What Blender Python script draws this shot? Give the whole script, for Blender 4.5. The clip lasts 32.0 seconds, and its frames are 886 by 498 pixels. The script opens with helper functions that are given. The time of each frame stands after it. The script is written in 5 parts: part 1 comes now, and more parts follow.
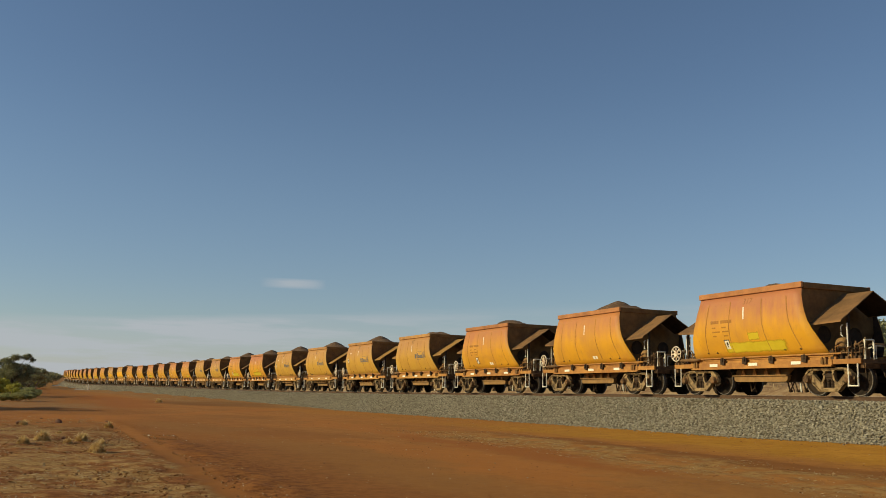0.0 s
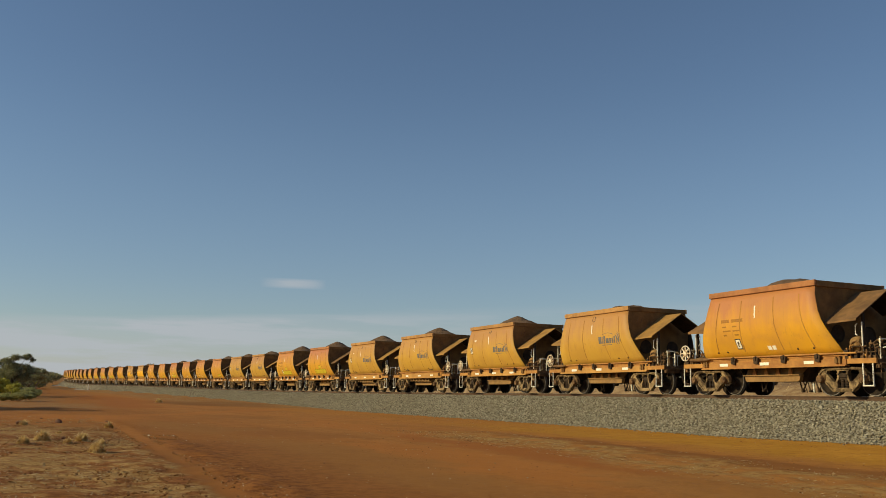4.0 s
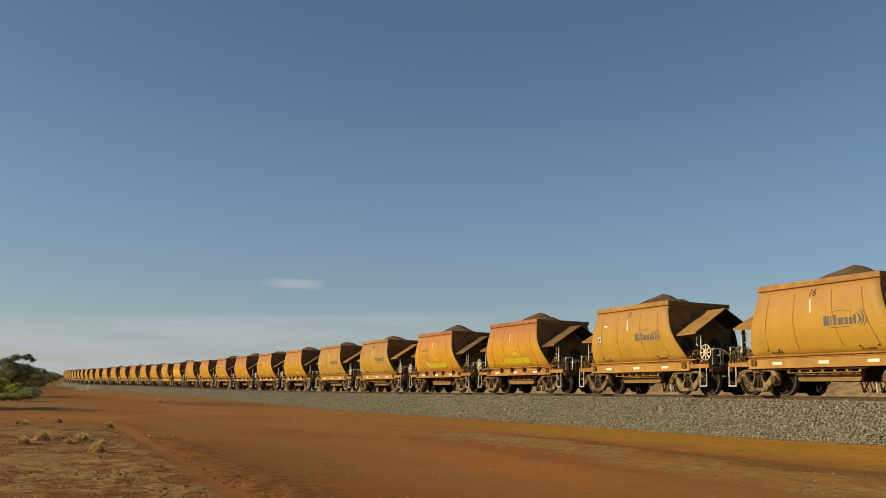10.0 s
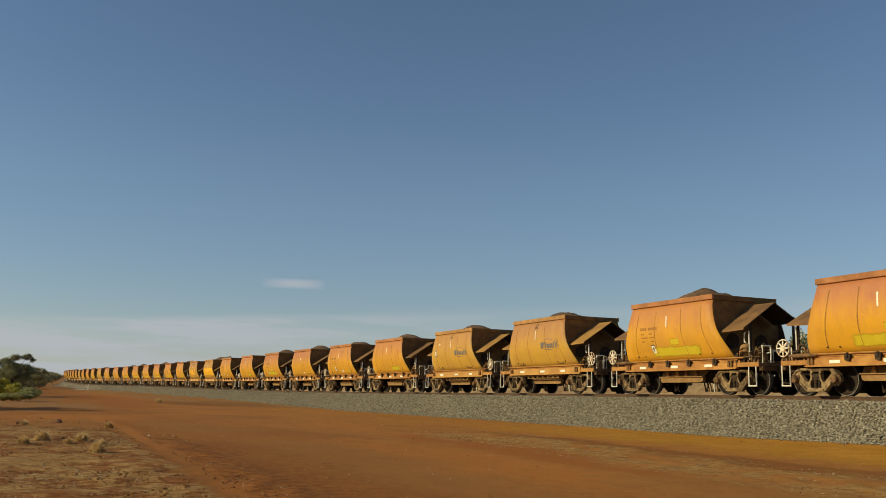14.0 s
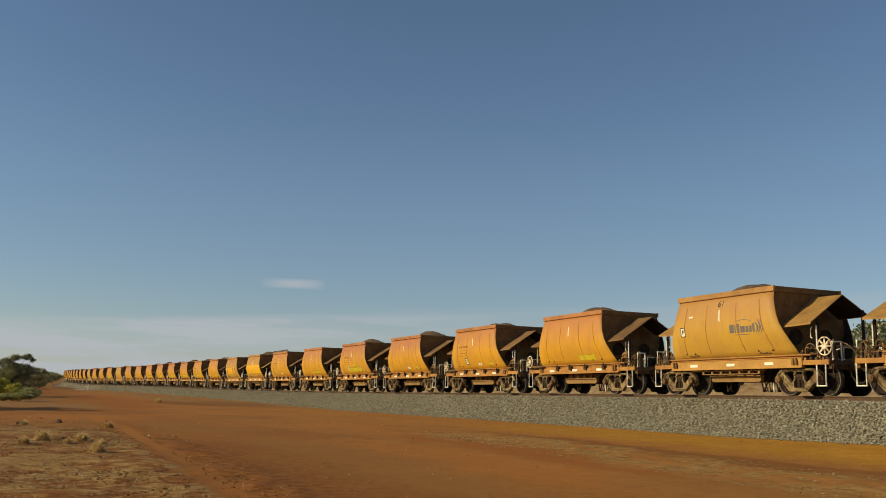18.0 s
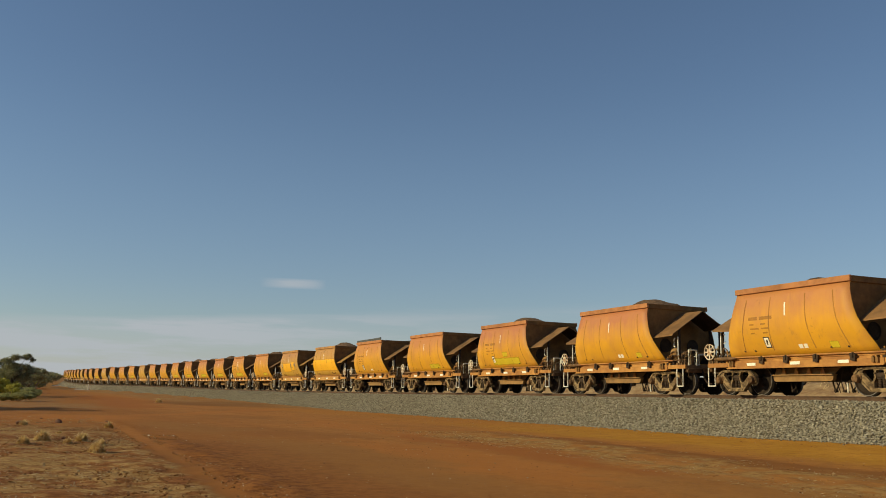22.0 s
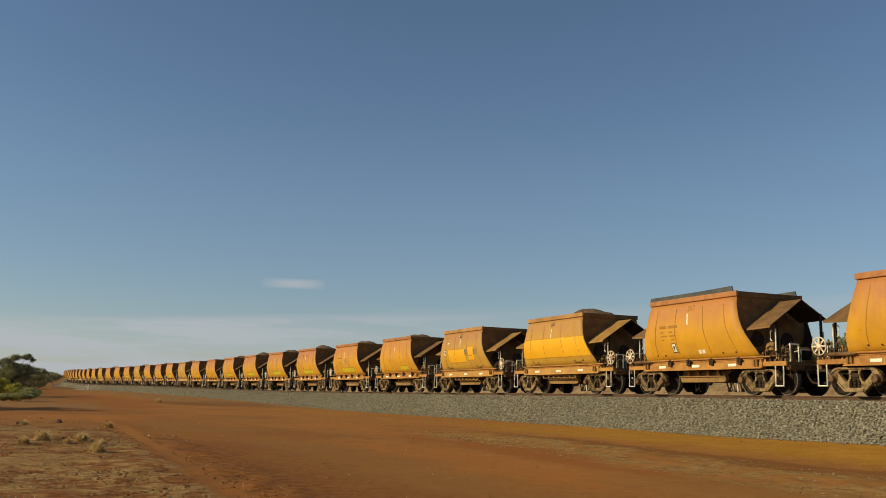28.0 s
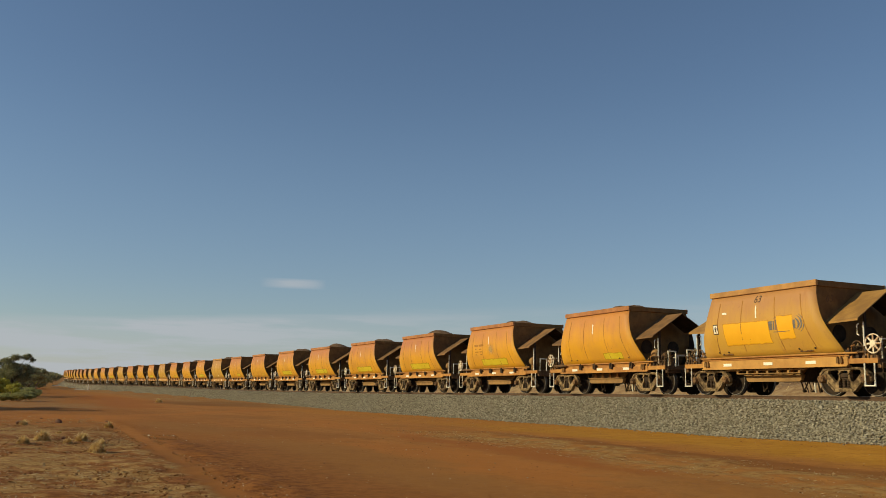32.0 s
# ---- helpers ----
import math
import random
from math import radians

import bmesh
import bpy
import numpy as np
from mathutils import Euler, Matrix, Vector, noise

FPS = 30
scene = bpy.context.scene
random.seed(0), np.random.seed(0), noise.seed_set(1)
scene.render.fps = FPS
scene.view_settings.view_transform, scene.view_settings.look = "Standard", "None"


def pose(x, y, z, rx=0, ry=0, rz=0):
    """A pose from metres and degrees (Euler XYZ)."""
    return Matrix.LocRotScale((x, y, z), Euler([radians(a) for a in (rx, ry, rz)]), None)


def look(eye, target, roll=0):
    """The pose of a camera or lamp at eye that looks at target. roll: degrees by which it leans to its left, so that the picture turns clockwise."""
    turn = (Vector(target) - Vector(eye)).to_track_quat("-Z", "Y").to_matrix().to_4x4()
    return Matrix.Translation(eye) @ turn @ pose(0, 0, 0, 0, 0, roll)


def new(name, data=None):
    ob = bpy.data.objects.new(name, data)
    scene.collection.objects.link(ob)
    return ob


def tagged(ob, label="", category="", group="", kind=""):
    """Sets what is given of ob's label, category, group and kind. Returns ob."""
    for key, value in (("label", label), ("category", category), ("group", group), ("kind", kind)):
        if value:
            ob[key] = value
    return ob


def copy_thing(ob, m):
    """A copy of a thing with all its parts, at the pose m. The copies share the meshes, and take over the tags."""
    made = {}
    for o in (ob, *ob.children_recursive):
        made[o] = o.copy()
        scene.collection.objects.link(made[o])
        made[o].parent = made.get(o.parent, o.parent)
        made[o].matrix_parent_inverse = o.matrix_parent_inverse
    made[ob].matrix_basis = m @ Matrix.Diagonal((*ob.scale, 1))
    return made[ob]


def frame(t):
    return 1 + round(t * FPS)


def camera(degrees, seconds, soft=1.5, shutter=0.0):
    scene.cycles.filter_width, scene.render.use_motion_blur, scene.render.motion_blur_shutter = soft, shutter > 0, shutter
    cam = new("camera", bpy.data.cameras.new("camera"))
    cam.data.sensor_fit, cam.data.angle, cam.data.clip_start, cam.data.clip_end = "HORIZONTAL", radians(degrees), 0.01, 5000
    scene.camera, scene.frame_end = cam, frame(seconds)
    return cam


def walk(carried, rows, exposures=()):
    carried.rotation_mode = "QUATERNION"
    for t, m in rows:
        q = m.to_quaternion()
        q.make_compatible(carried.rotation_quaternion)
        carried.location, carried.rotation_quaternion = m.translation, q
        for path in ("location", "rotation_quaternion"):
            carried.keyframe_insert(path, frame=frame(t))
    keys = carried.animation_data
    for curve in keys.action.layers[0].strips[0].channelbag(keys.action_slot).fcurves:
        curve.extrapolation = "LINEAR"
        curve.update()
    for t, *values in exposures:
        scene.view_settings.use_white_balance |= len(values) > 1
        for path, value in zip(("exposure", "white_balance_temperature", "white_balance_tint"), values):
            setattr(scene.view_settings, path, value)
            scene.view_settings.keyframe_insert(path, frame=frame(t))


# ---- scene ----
cam = camera(52.21, 32.0, soft=0.75, shutter=0.12)
EYE_Z = 1.25
STILL = Matrix.Translation((0, 0, EYE_Z)) @ pose(0, 0, 0, 90 + 8.543, 0, 0) @ pose(0, 0, 0, 0, 0, 1.536)
walk(cam, [(0, STILL), (32.0, STILL)], exposures=[(0, 0.0), (32.0, 0.0)])

# ---- world and sun ----
SUN_EL, SUN_TO = 23.0, Vector((-0.988, -0.155, 0.0))
world = bpy.data.worlds.new("sky")
scene.world = world
world.use_nodes = True
wt = world.node_tree
for nd in list(wt.nodes):
    wt.nodes.remove(nd)


def wnode(kind, **kw):
    nd = wt.nodes.new(kind)
    for k, v in kw.items():
        nd.inputs[k].default_value = v
    return nd


def wmath(op, a, b=None, c=None):
    nd = wt.nodes.new("ShaderNodeMath")
    nd.operation = op
    for k, v in enumerate((a, b, c)):
        if v is None:
            continue
        if isinstance(v, (int, float)):
            nd.inputs[k].default_value = v
        else:
            wt.links.new(v, nd.inputs[k])
    return nd.outputs[0]


sky = wt.nodes.new("ShaderNodeTexSky")
sky.sky_type = "NISHITA"
sky.sun_disc = False
sky.sun_elevation = radians(SUN_EL)
sky.sun_rotation = math.atan2(SUN_TO.x, SUN_TO.y)
sky.altitude, sky.air_density, sky.dust_density, sky.ozone_density = 300, 1.0, 0.25, 2.5
tex = wt.nodes.new("ShaderNodeTexCoord")
sep = wt.nodes.new("ShaderNodeSeparateXYZ")
wt.links.new(tex.outputs["Generated"], sep.inputs[0])
az = wmath("ARCTAN2", sep.outputs["X"], sep.outputs["Y"])
el = wmath("ARCSINE", sep.outputs["Z"])
# stretched noise for thin high cloud low over the horizon
comb = wt.nodes.new("ShaderNodeCombineXYZ")
wt.links.new(wmath("MULTIPLY", az, 4.0), comb.inputs[0])
wt.links.new(wmath("MULTIPLY", el, 40.0), comb.inputs[1])
cn = wnode("ShaderNodeTexNoise", Scale=1.3, Detail=5.0, Roughness=0.55)
wt.links.new(comb.outputs[0], cn.inputs["Vector"])


def bump01(v, centre, half):
    d = wmath("DIVIDE", wmath("SUBTRACT", v, centre), half)
    return wmath("MAXIMUM", wmath("SUBTRACT", 1.0, wmath("MULTIPLY", d, d)), 0.0)


def wspan(v, lo, hi):
    nd = wt.nodes.new("ShaderNodeMapRange")
    nd.interpolation_type = "SMOOTHSTEP"
    nd.inputs["From Min"].default_value, nd.inputs["From Max"].default_value = lo, hi
    wt.links.new(v, nd.inputs["Value"])
    return nd.outputs["Result"]


edge = wmath("ADD", el, wmath("MULTIPLY", wmath("SUBTRACT", cn.outputs["Fac"], 0.5), 0.026))
edge = wmath("SUBTRACT", edge, wmath("MULTIPLY", wmath("ADD", az, 0.1), 0.055))
streaks = wspan(cn.outputs["Fac"], 0.42, 0.58)
veil = wmath("MULTIPLY", wspan(edge, 0.079, 0.068), wmath("ADD", wmath("MULTIPLY", streaks, 0.55), 0.32))
veil = wmath("MULTIPLY", veil, wmath("ADD", wmath("MULTIPLY", wspan(az, 0.15, -0.30), 0.75), 0.25))
# thin blue haze that thickens towards the horizon
haze = wmath("MULTIPLY", wspan(el, 0.34, 0.10), 0.26)
puff_noise = wnode("ShaderNodeTexNoise", Scale=3.0, Detail=4.0)
wt.links.new(comb.outputs[0], puff_noise.inputs["Vector"])
puff = wmath("MULTIPLY", bump01(az, -0.164, 0.036), bump01(el, 0.1050, 0.0060))
puff = wmath("MULTIPLY", puff, wmath("MULTIPLY", puff_noise.outputs["Fac"], 1.35))
cover = wmath("MINIMUM", wmath("ADD", veil, puff), 0.85)
mixc = wt.nodes.new("ShaderNodeMix")
mixc.data_type = "RGBA"
mixh = wt.nodes.new("ShaderNodeMix")
mixh.data_type = "RGBA"
wt.links.new(haze, mixh.inputs["Factor"])
wt.links.new(sky.outputs[0], mixh.inputs[6])
mixh.inputs[7].default_value = (2.35, 3.45, 5.0, 1)
wt.links.new(cover, mixc.inputs["Factor"])
wt.links.new(mixh.outputs[2], mixc.inputs[6])
mixc.inputs[7].default_value = (5.2, 5.55, 5.9, 1)
bg = wt.nodes.new("ShaderNodeBackground")
bg.inputs["Strength"].default_value = 0.085
wt.links.new(mixc.outputs[2], bg.inputs["Color"])
wo = wt.nodes.new("ShaderNodeOutputWorld")
wt.links.new(bg.outputs[0], wo.inputs["Surface"])

sun = new("sun", bpy.data.lights.new("sun", "SUN"))
sun.data.energy, sun.data.angle, sun.data.color = 3.8, radians(0.53), (1.0, 0.87, 0.50)
sun_from = SUN_TO.normalized() * math.cos(radians(SUN_EL)) + Vector((0, 0, math.sin(radians(SUN_EL))))
sun.matrix_world = look(sun_from * 100, (0, 0, 0))


# ---- materials ----
def material(name, build, rough=0.85, metal=0.0, bump=None, spec=0.3):
    """build(nt, coordinate) returns a colour socket or a colour; bump: (scale, strength, distance)."""
    mat = bpy.data.materials.new(name)
    mat.use_nodes = True
    nt = mat.node_tree
    b = nt.nodes["Principled BSDF"]
    b.inputs["Roughness"].default_value, b.inputs["Metallic"].default_value = rough, metal
    b.inputs["Specular IOR Level"].default_value = spec
    geo = nt.nodes.new("ShaderNodeTexCoord")
    c = build(nt, geo)
    if isinstance(c, tuple):
        b.inputs["Base Color"].default_value = (*c, 1)
    else:
        nt.links.new(c, b.inputs["Base Color"])
    if bump:
        nz = noise_node(nt, geo.outputs["Object"], bump[0], 6.0)
        bp = nt.nodes.new("ShaderNodeBump")
        bp.inputs["Strength"].default_value, bp.inputs["Distance"].default_value = bump[1], bump[2]
        nt.links.new(nz, bp.inputs["Height"])
        nt.links.new(bp.outputs[0], b.inputs["Normal"])
    return mat


def noise_node(nt, vec, scale, detail=4.0, rough=0.55, stretch=None):
    if stretch:
        mp = nt.nodes.new("ShaderNodeMapping")
        mp.inputs["Scale"].default_value = stretch
        nt.links.new(vec, mp.inputs["Vector"])
        vec = mp.outputs[0]
    nz = nt.nodes.new("ShaderNodeTexNoise")
    nz.inputs["Scale"].default_value, nz.inputs["Detail"].default_value, nz.inputs["Roughness"].default_value = scale, detail, rough
    nt.links.new(vec, nz.inputs["Vector"])
    return nz.outputs["Fac"]


def ramp(nt, fac, stops):
    r = nt.nodes.new("ShaderNodeValToRGB")
    els = r.color_ramp.elements
    while len(els) < len(stops):
        els.new(0.5)
    for e, (p, c) in zip(els, stops):
        e.position, e.color = p, (*c, 1) if len(c) == 3 else c
    nt.links.new(fac, r.inputs["Fac"])
    return r.outputs["Color"]


def mixed(nt, fac, a, b, mode="MIX"):
    m = nt.nodes.new("ShaderNodeMix")
    m.data_type, m.blend_type = "RGBA", mode
    for k, v in ((0, fac), (6, a), (7, b)):
        if isinstance(v, (int, float)):
            m.inputs[k].default_value = v
        elif isinstance(v, tuple):
            m.inputs[k].default_value = (*v, 1)
        else:
            nt.links.new(v, m.inputs[k])
    return m.outputs[2]


def smath(nt, op, a, b=None, clamp=False):
    nd = nt.nodes.new("ShaderNodeMath")
    nd.operation, nd.use_clamp = op, clamp
    for k, v in enumerate((a, b)):
        if v is None:
            continue
        if isinstance(v, (int, float)):
            nd.inputs[k].default_value = v
        else:
            nt.links.new(v, nd.inputs[k])
    return nd.outputs[0]


def span(nt, v, lo, hi):
    """0 below lo, 1 above hi, smooth between."""
    nd = nt.nodes.new("ShaderNodeMapRange")
    nd.interpolation_type = "SMOOTHSTEP"
    nd.inputs["From Min"].default_value, nd.inputs["From Max"].default_value = lo, hi
    nt.links.new(v, nd.inputs["Value"])
    return nd.outputs["Result"]


def shifted(nt, geo):
    """Object space, moved by a different amount on each object so that no two wear alike."""
    info = nt.nodes.new("ShaderNodeObjectInfo")
    add = nt.nodes.new("ShaderNodeVectorMath")
    add.operation = "MULTIPLY_ADD"
    nt.links.new(info.outputs["Random"], add.inputs[0])
    add.inputs[1].default_value = (61.0, 37.0, 0.0)
    nt.links.new(geo.outputs["Object"], add.inputs[2])
    return add.outputs[0]


def paint(base, dust, rust):
    def build(nt, geo):
        xyz = nt.nodes.new("ShaderNodeSeparateXYZ")
        nt.links.new(geo.outputs["Object"], xyz.inputs[0])
        info = nt.nodes.new("ShaderNodeObjectInfo")
        # ore dust settles thickest on the upper sheets, washed down in streaks
        P = shifted(nt, geo)
        streak = noise_node(nt, P, 1.0, 5.0, 0.6, (5.0, 5.0, 0.5))
        blot = noise_node(nt, P, 1.6, 5.0)
        hi = span(nt, smath(nt, "ADD", xyz.outputs["Z"], smath(nt, "MULTIPLY", smath(nt, "SUBTRACT", streak, 0.5), 0.9)), 1.75, 3.0)
        amount = smath(nt, "ADD", smath(nt, "MULTIPLY", hi, 0.95), smath(nt, "MULTIPLY", span(nt, blot, 0.42, 0.75), 0.30), True)
        var = smath(nt, "MULTIPLY", info.outputs["Random"], 0.35)
        amount = smath(nt, "MULTIPLY", amount, smath(nt, "ADD", var, 0.68), True)
        c = mixed(nt, amount, base, dust)
        # runs of grime, and scuffs low on the sheet
        runs = span(nt, noise_node(nt, P, 1.0, 6.0, 0.7, (7.0, 7.0, 0.45)), 0.54, 0.74)
        c = mixed(nt, smath(nt, "MULTIPLY", runs, 0.45), c, (0.36, 0.155, 0.05))
        cloud = span(nt, noise_node(nt, P, 0.7, 4.0), 0.40, 0.68)
        c = mixed(nt, smath(nt, "MULTIPLY", cloud, 0.30), c, (0.44, 0.21, 0.05))
        fleck = span(nt, noise_node(nt, P, 9.0, 6.0, 0.7), 0.62, 0.72)
        return mixed(nt, smath(nt, "MULTIPLY", fleck, 0.45), c, rust)
    return build


def speckled(a, b, scale, lo=0.35, hi=0.65):
    def build(nt, geo):
        P = shifted(nt, geo)
        f = noise_node(nt, P, scale, 6.0, 0.65)
        g = noise_node(nt, P, scale * 0.17, 3.0)
        m = smath(nt, "ADD", smath(nt, "MULTIPLY", f, 0.65), smath(nt, "MULTIPLY", g, 0.35))
        return mixed(nt, span(nt, m, lo, hi), a, b)
    return build


MAT_BODY = material("dusty_yellow_paint", paint((0.71, 0.345, 0.018), (0.45, 0.165, 0.074), (0.15, 0.052, 0.018)), 0.6, bump=(14.0, 0.15, 0.01), spec=0.35)
MAT_BODY_A = material("dusty_ochre_paint", paint((0.60, 0.335, 0.045), (0.43, 0.205, 0.080), (0.15, 0.065, 0.022)), 0.6, bump=(14.0, 0.15, 0.01), spec=0.35)
# End paint is darker than the sides: their shade is put into the colour.
MAT_END = material("shade_dark_end_paint", speckled((0.15, 0.078, 0.026), (0.27, 0.140, 0.042), 3.0), 0.85, bump=(10.0, 0.2, 0.01))
MAT_SILL = material("dusty_sill_paint", speckled((0.32, 0.138, 0.040), (0.52, 0.255, 0.064), 2.6), 0.8, bump=(12.0, 0.2, 0.01))
# Underframe grime, also the painted-in shade of hood undersides, inner faces and recesses.
MAT_UNDER = material("grimy_and_shade_dark_steel", speckled((0.03, 0.02, 0.013), (0.075, 0.044, 0.024), 4.0), 0.9, bump=(20.0, 0.3, 0.01))
MAT_BOGIE = material("dust_coated_cast_steel", speckled((0.075, 0.046, 0.023), (0.35, 0.235, 0.115), 6.0, 0.40, 0.62), 0.9, bump=(25.0, 0.3, 0.01))
MAT_WHEEL = material("wheel_steel", speckled((0.018, 0.014, 0.011), (0.05, 0.034, 0.024), 7.0), 0.9, spec=0.1)
MAT_BEAM = material("dusty_ochre_beam", speckled((0.22, 0.125, 0.05), (0.36, 0.20, 0.07), 4.0), 0.85)
MAT_HOOD_A = material("dusty_ochre_hood_paint", speckled((0.27, 0.14, 0.042), (0.44, 0.235, 0.06), 2.2), 0.85, bump=(9.0, 0.3, 0.01))
MAT_HOOD = material("dust_caked_hood_paint", speckled((0.14, 0.075, 0.033), (0.28, 0.145, 0.055), 2.2), 0.9, bump=(9.0, 0.3, 0.01))
MAT_FIT = material("brown_grimy_fitting", speckled((0.075, 0.042, 0.022), (0.25, 0.135, 0.056), 5.0), 0.85)
MAT_TREAD = material("worn_bright_steel", speckled((0.14, 0.12, 0.10), (0.26, 0.23, 0.20), 10.0), 0.5, 0.7)
MAT_SEAM = material("seam_grime", speckled((0.27, 0.122, 0.032), (0.47, 0.225, 0.042), 2.0), 0.9)
MAT_SILL_A = material("dusty_ochre_sill_paint", speckled((0.40, 0.20, 0.055), (0.56, 0.30, 0.080), 2.0), 0.8, bump=(12.0, 0.2, 0.01))
MAT_RIM = material("dust_caked_rim_paint", speckled((0.30, 0.125, 0.050), (0.50, 0.215, 0.082), 2.2), 0.85, bump=(12.0, 0.2, 0.01))
MAT_RIM_A = material("dusty_ochre_rim_paint", speckled((0.33, 0.165, 0.060), (0.52, 0.270, 0.090), 2.2), 0.85, bump=(12.0, 0.2, 0.01))
MAT_WHEELWHITE = material("rust_stained_white_paint", speckled((0.36, 0.19, 0.09), (0.78, 0.67, 0.50), 9.0, 0.42, 0.54), 0.7)
MAT_WHITE = material("dusty_white_paint", speckled((0.80, 0.73, 0.59), (0.94, 0.88, 0.75), 8.0), 0.5)
MAT_REFL = material("white_reflector", speckled((0.86, 0.78, 0.62), (0.92, 0.86, 0.74), 12.0), 0.4)


def worn(name, a, b, scale, feather, solid=1.0, rough=0.6):
    """Paint laid on thin: it thins out towards its edges and in small worn spots."""
    mat = material(name, speckled(a, b, scale), rough)
    nt = mat.node_tree
    tc = nt.nodes.new("ShaderNodeTexCoord")
    xyz = nt.nodes.new("ShaderNodeSeparateXYZ")
    nt.links.new(tc.outputs["Generated"], xyz.inputs[0])
    cover = None
    for axis, f in (("X", feather[0]), ("Z", feather[1])):
        if f:
            near = smath(nt, "MINIMUM", xyz.outputs[axis], smath(nt, "SUBTRACT", 1.0, xyz.outputs[axis]))
            e = span(nt, smath(nt, "ADD", near, smath(nt, "MULTIPLY", smath(nt, "SUBTRACT", noise_node(nt, tc.outputs["Object"], 5.0, 5.0), 0.5), f * 1.1)), 0.0, f)
            cover = e if cover is None else smath(nt, "MULTIPLY", cover, e)
    spots = smath(nt, "MULTIPLY", span(nt, noise_node(nt, shifted(nt, tc), 6.0, 5.0, 0.65), 0.92, 0.66), solid)
    cover = spots if cover is None else smath(nt, "MULTIPLY", cover, spots)
    nt.links.new(cover, nt.nodes["Principled BSDF"].inputs["Alpha"])
    return mat


MAT_FRESH = worn("fresh_yellow_paint", (0.60, 0.44, 0.02), (0.68, 0.52, 0.03), 3.0, (0.07, 0.24), 1.0)
MAT_TOUCH = worn("touched_up_yellow_paint", (0.82, 0.395, 0.014), (0.88, 0.45, 0.02), 1.2, (0.03, 0.10), 1.0)
MAT_BLEACH = worn("bleached_paint", (0.46, 0.31, 0.11), (0.58, 0.44, 0.20), 3.0, (0.45, 0.45), 0.6)
MAT_DARKSIGN = worn("faded_slate_blue_lettering", (0.15, 0.15, 0.16), (0.20, 0.19, 0.18), 9.0, (0, 0), 0.78)
MAT_FADED = worn("faded_brown_lettering", (0.30, 0.15, 0.04), (0.42, 0.21, 0.05), 14.0, (0, 0), 0.42)
MAT_BLACK = material("black_lettering", speckled((0.04, 0.03, 0.025), (0.07, 0.05, 0.035), 9.0), 0.7)
MAT_TARP = material("grey_rubber_sheet", speckled((0.06, 0.065, 0.065), (0.11, 0.11, 0.105), 4.0), 0.85)
MAT_ORE = material("brown_iron_ore", speckled((0.10, 0.055, 0.03), (0.22, 0.13, 0.07), 9.0), 0.95, bump=(30.0, 0.8, 0.04))
MAT_RAIL = material("rusty_rail", speckled((0.08, 0.045, 0.026), (0.135, 0.075, 0.042), 6.0), 0.8)
MAT_RAILTOP = material("polished_rail_head", speckled((0.35, 0.32, 0.29), (0.5, 0.47, 0.43), 12.0), 0.6, 0.5)
MAT_SLEEPER = material("concrete_sleeper", speckled((0.26, 0.21, 0.16), (0.36, 0.31, 0.25), 6.0), 0.9)


# ---- the line of the track ----
# s runs along the track away from the eye, heading is the angle off straight ahead
S_ALL = np.arange(-210.0, 560.0, 1.0)
BELL = np.exp(-0.5 * (np.arange(-36, 37) / 12.0) ** 2)
BELL /= BELL.sum()


def eased(a):
    return np.convolve(np.pad(a, 36, mode="reflect", reflect_type="odd"), BELL, mode="valid")


HEAD = eased(np.interp(S_ALL, [-210, 0, 40, 80, 120, 160, 200, 240, 280, 330, 400, 560],
                       [0.394, 0.394, 0.453, 0.443, 0.464, 0.5375, 0.466, 0.446, 0.41, 0.36, 0.30, 0.22]))
RAIL_Z = eased(np.interp(S_ALL, [-210, -40, 0, 40, 80, 120, 160, 200, 240, 560],
                         [0.40, 0.40, 0.0046, -0.637, -1.071, -1.287, -1.606, -1.95, -1.98, -2.05])) + EYE_Z
LINE_X, LINE_Y = -np.cumsum(np.sin(HEAD)), np.cumsum(np.cos(HEAD))
LINE_X += 11.506 - LINE_X[210]
LINE_Y += 26.308 - LINE_Y[210]


def on_line(s):
    return [float(np.interp(s, S_ALL, a)) for a in (LINE_X, LINE_Y, RAIL_Z, HEAD)]


def beside(s, lat, up=0.0):
    """A place beside the track: lat metres towards the eye's side, up from the rail head."""
    x, y, z, h = on_line(s)
    return Vector((x - math.cos(h) * lat, y - math.sin(h) * lat, z + up))


def ground_z(x, y):
    """Height of the ground sheet, which follows the fall of the line."""
    s = (np.asarray(x) - 11.506) * -0.4169 + (np.asarray(y) - 26.308) * 0.909
    lat = (np.asarray(x) - 11.506) * -0.909 - (np.asarray(y) - 26.308) * 0.4169
    close = np.clip((8.0 - np.abs(lat)) / 4.0, 0, 1)
    low = np.interp(s, S_ALL, np.minimum(RAIL_Z, EYE_Z))
    toe = 0.11 * np.clip((1.0 - s) / 8.0, 0, 1) * np.clip((7.0 - np.abs(lat)) / 3.0, 0, 1)
    return low + close * np.minimum(np.interp(s, S_ALL, RAIL_Z) - low, 0.25) + toe - 1.2


def part(name, bm, mat, parent=None, label="", smooth=False):
    me = bpy.data.meshes.new(name)
    bm.normal_update()
    bm.to_mesh(me)
    bm.free()
    me.materials.append(mat)
    if smooth:
        me.polygons.foreach_set("use_smooth", [True] * len(me.polygons))
    ob = new(name, me)
    ob.parent = parent
    if label:
        tagged(ob, label)
    return ob


def from_arrays(name, verts, faces, mat, parent=None, smooth=False):
    me = bpy.data.meshes.new(name)
    me.from_pydata(verts, [], faces)
    me.materials.append(mat)
    if smooth:
        me.polygons.foreach_set("use_smooth", [True] * len(me.polygons))
    ob = new(name, me)
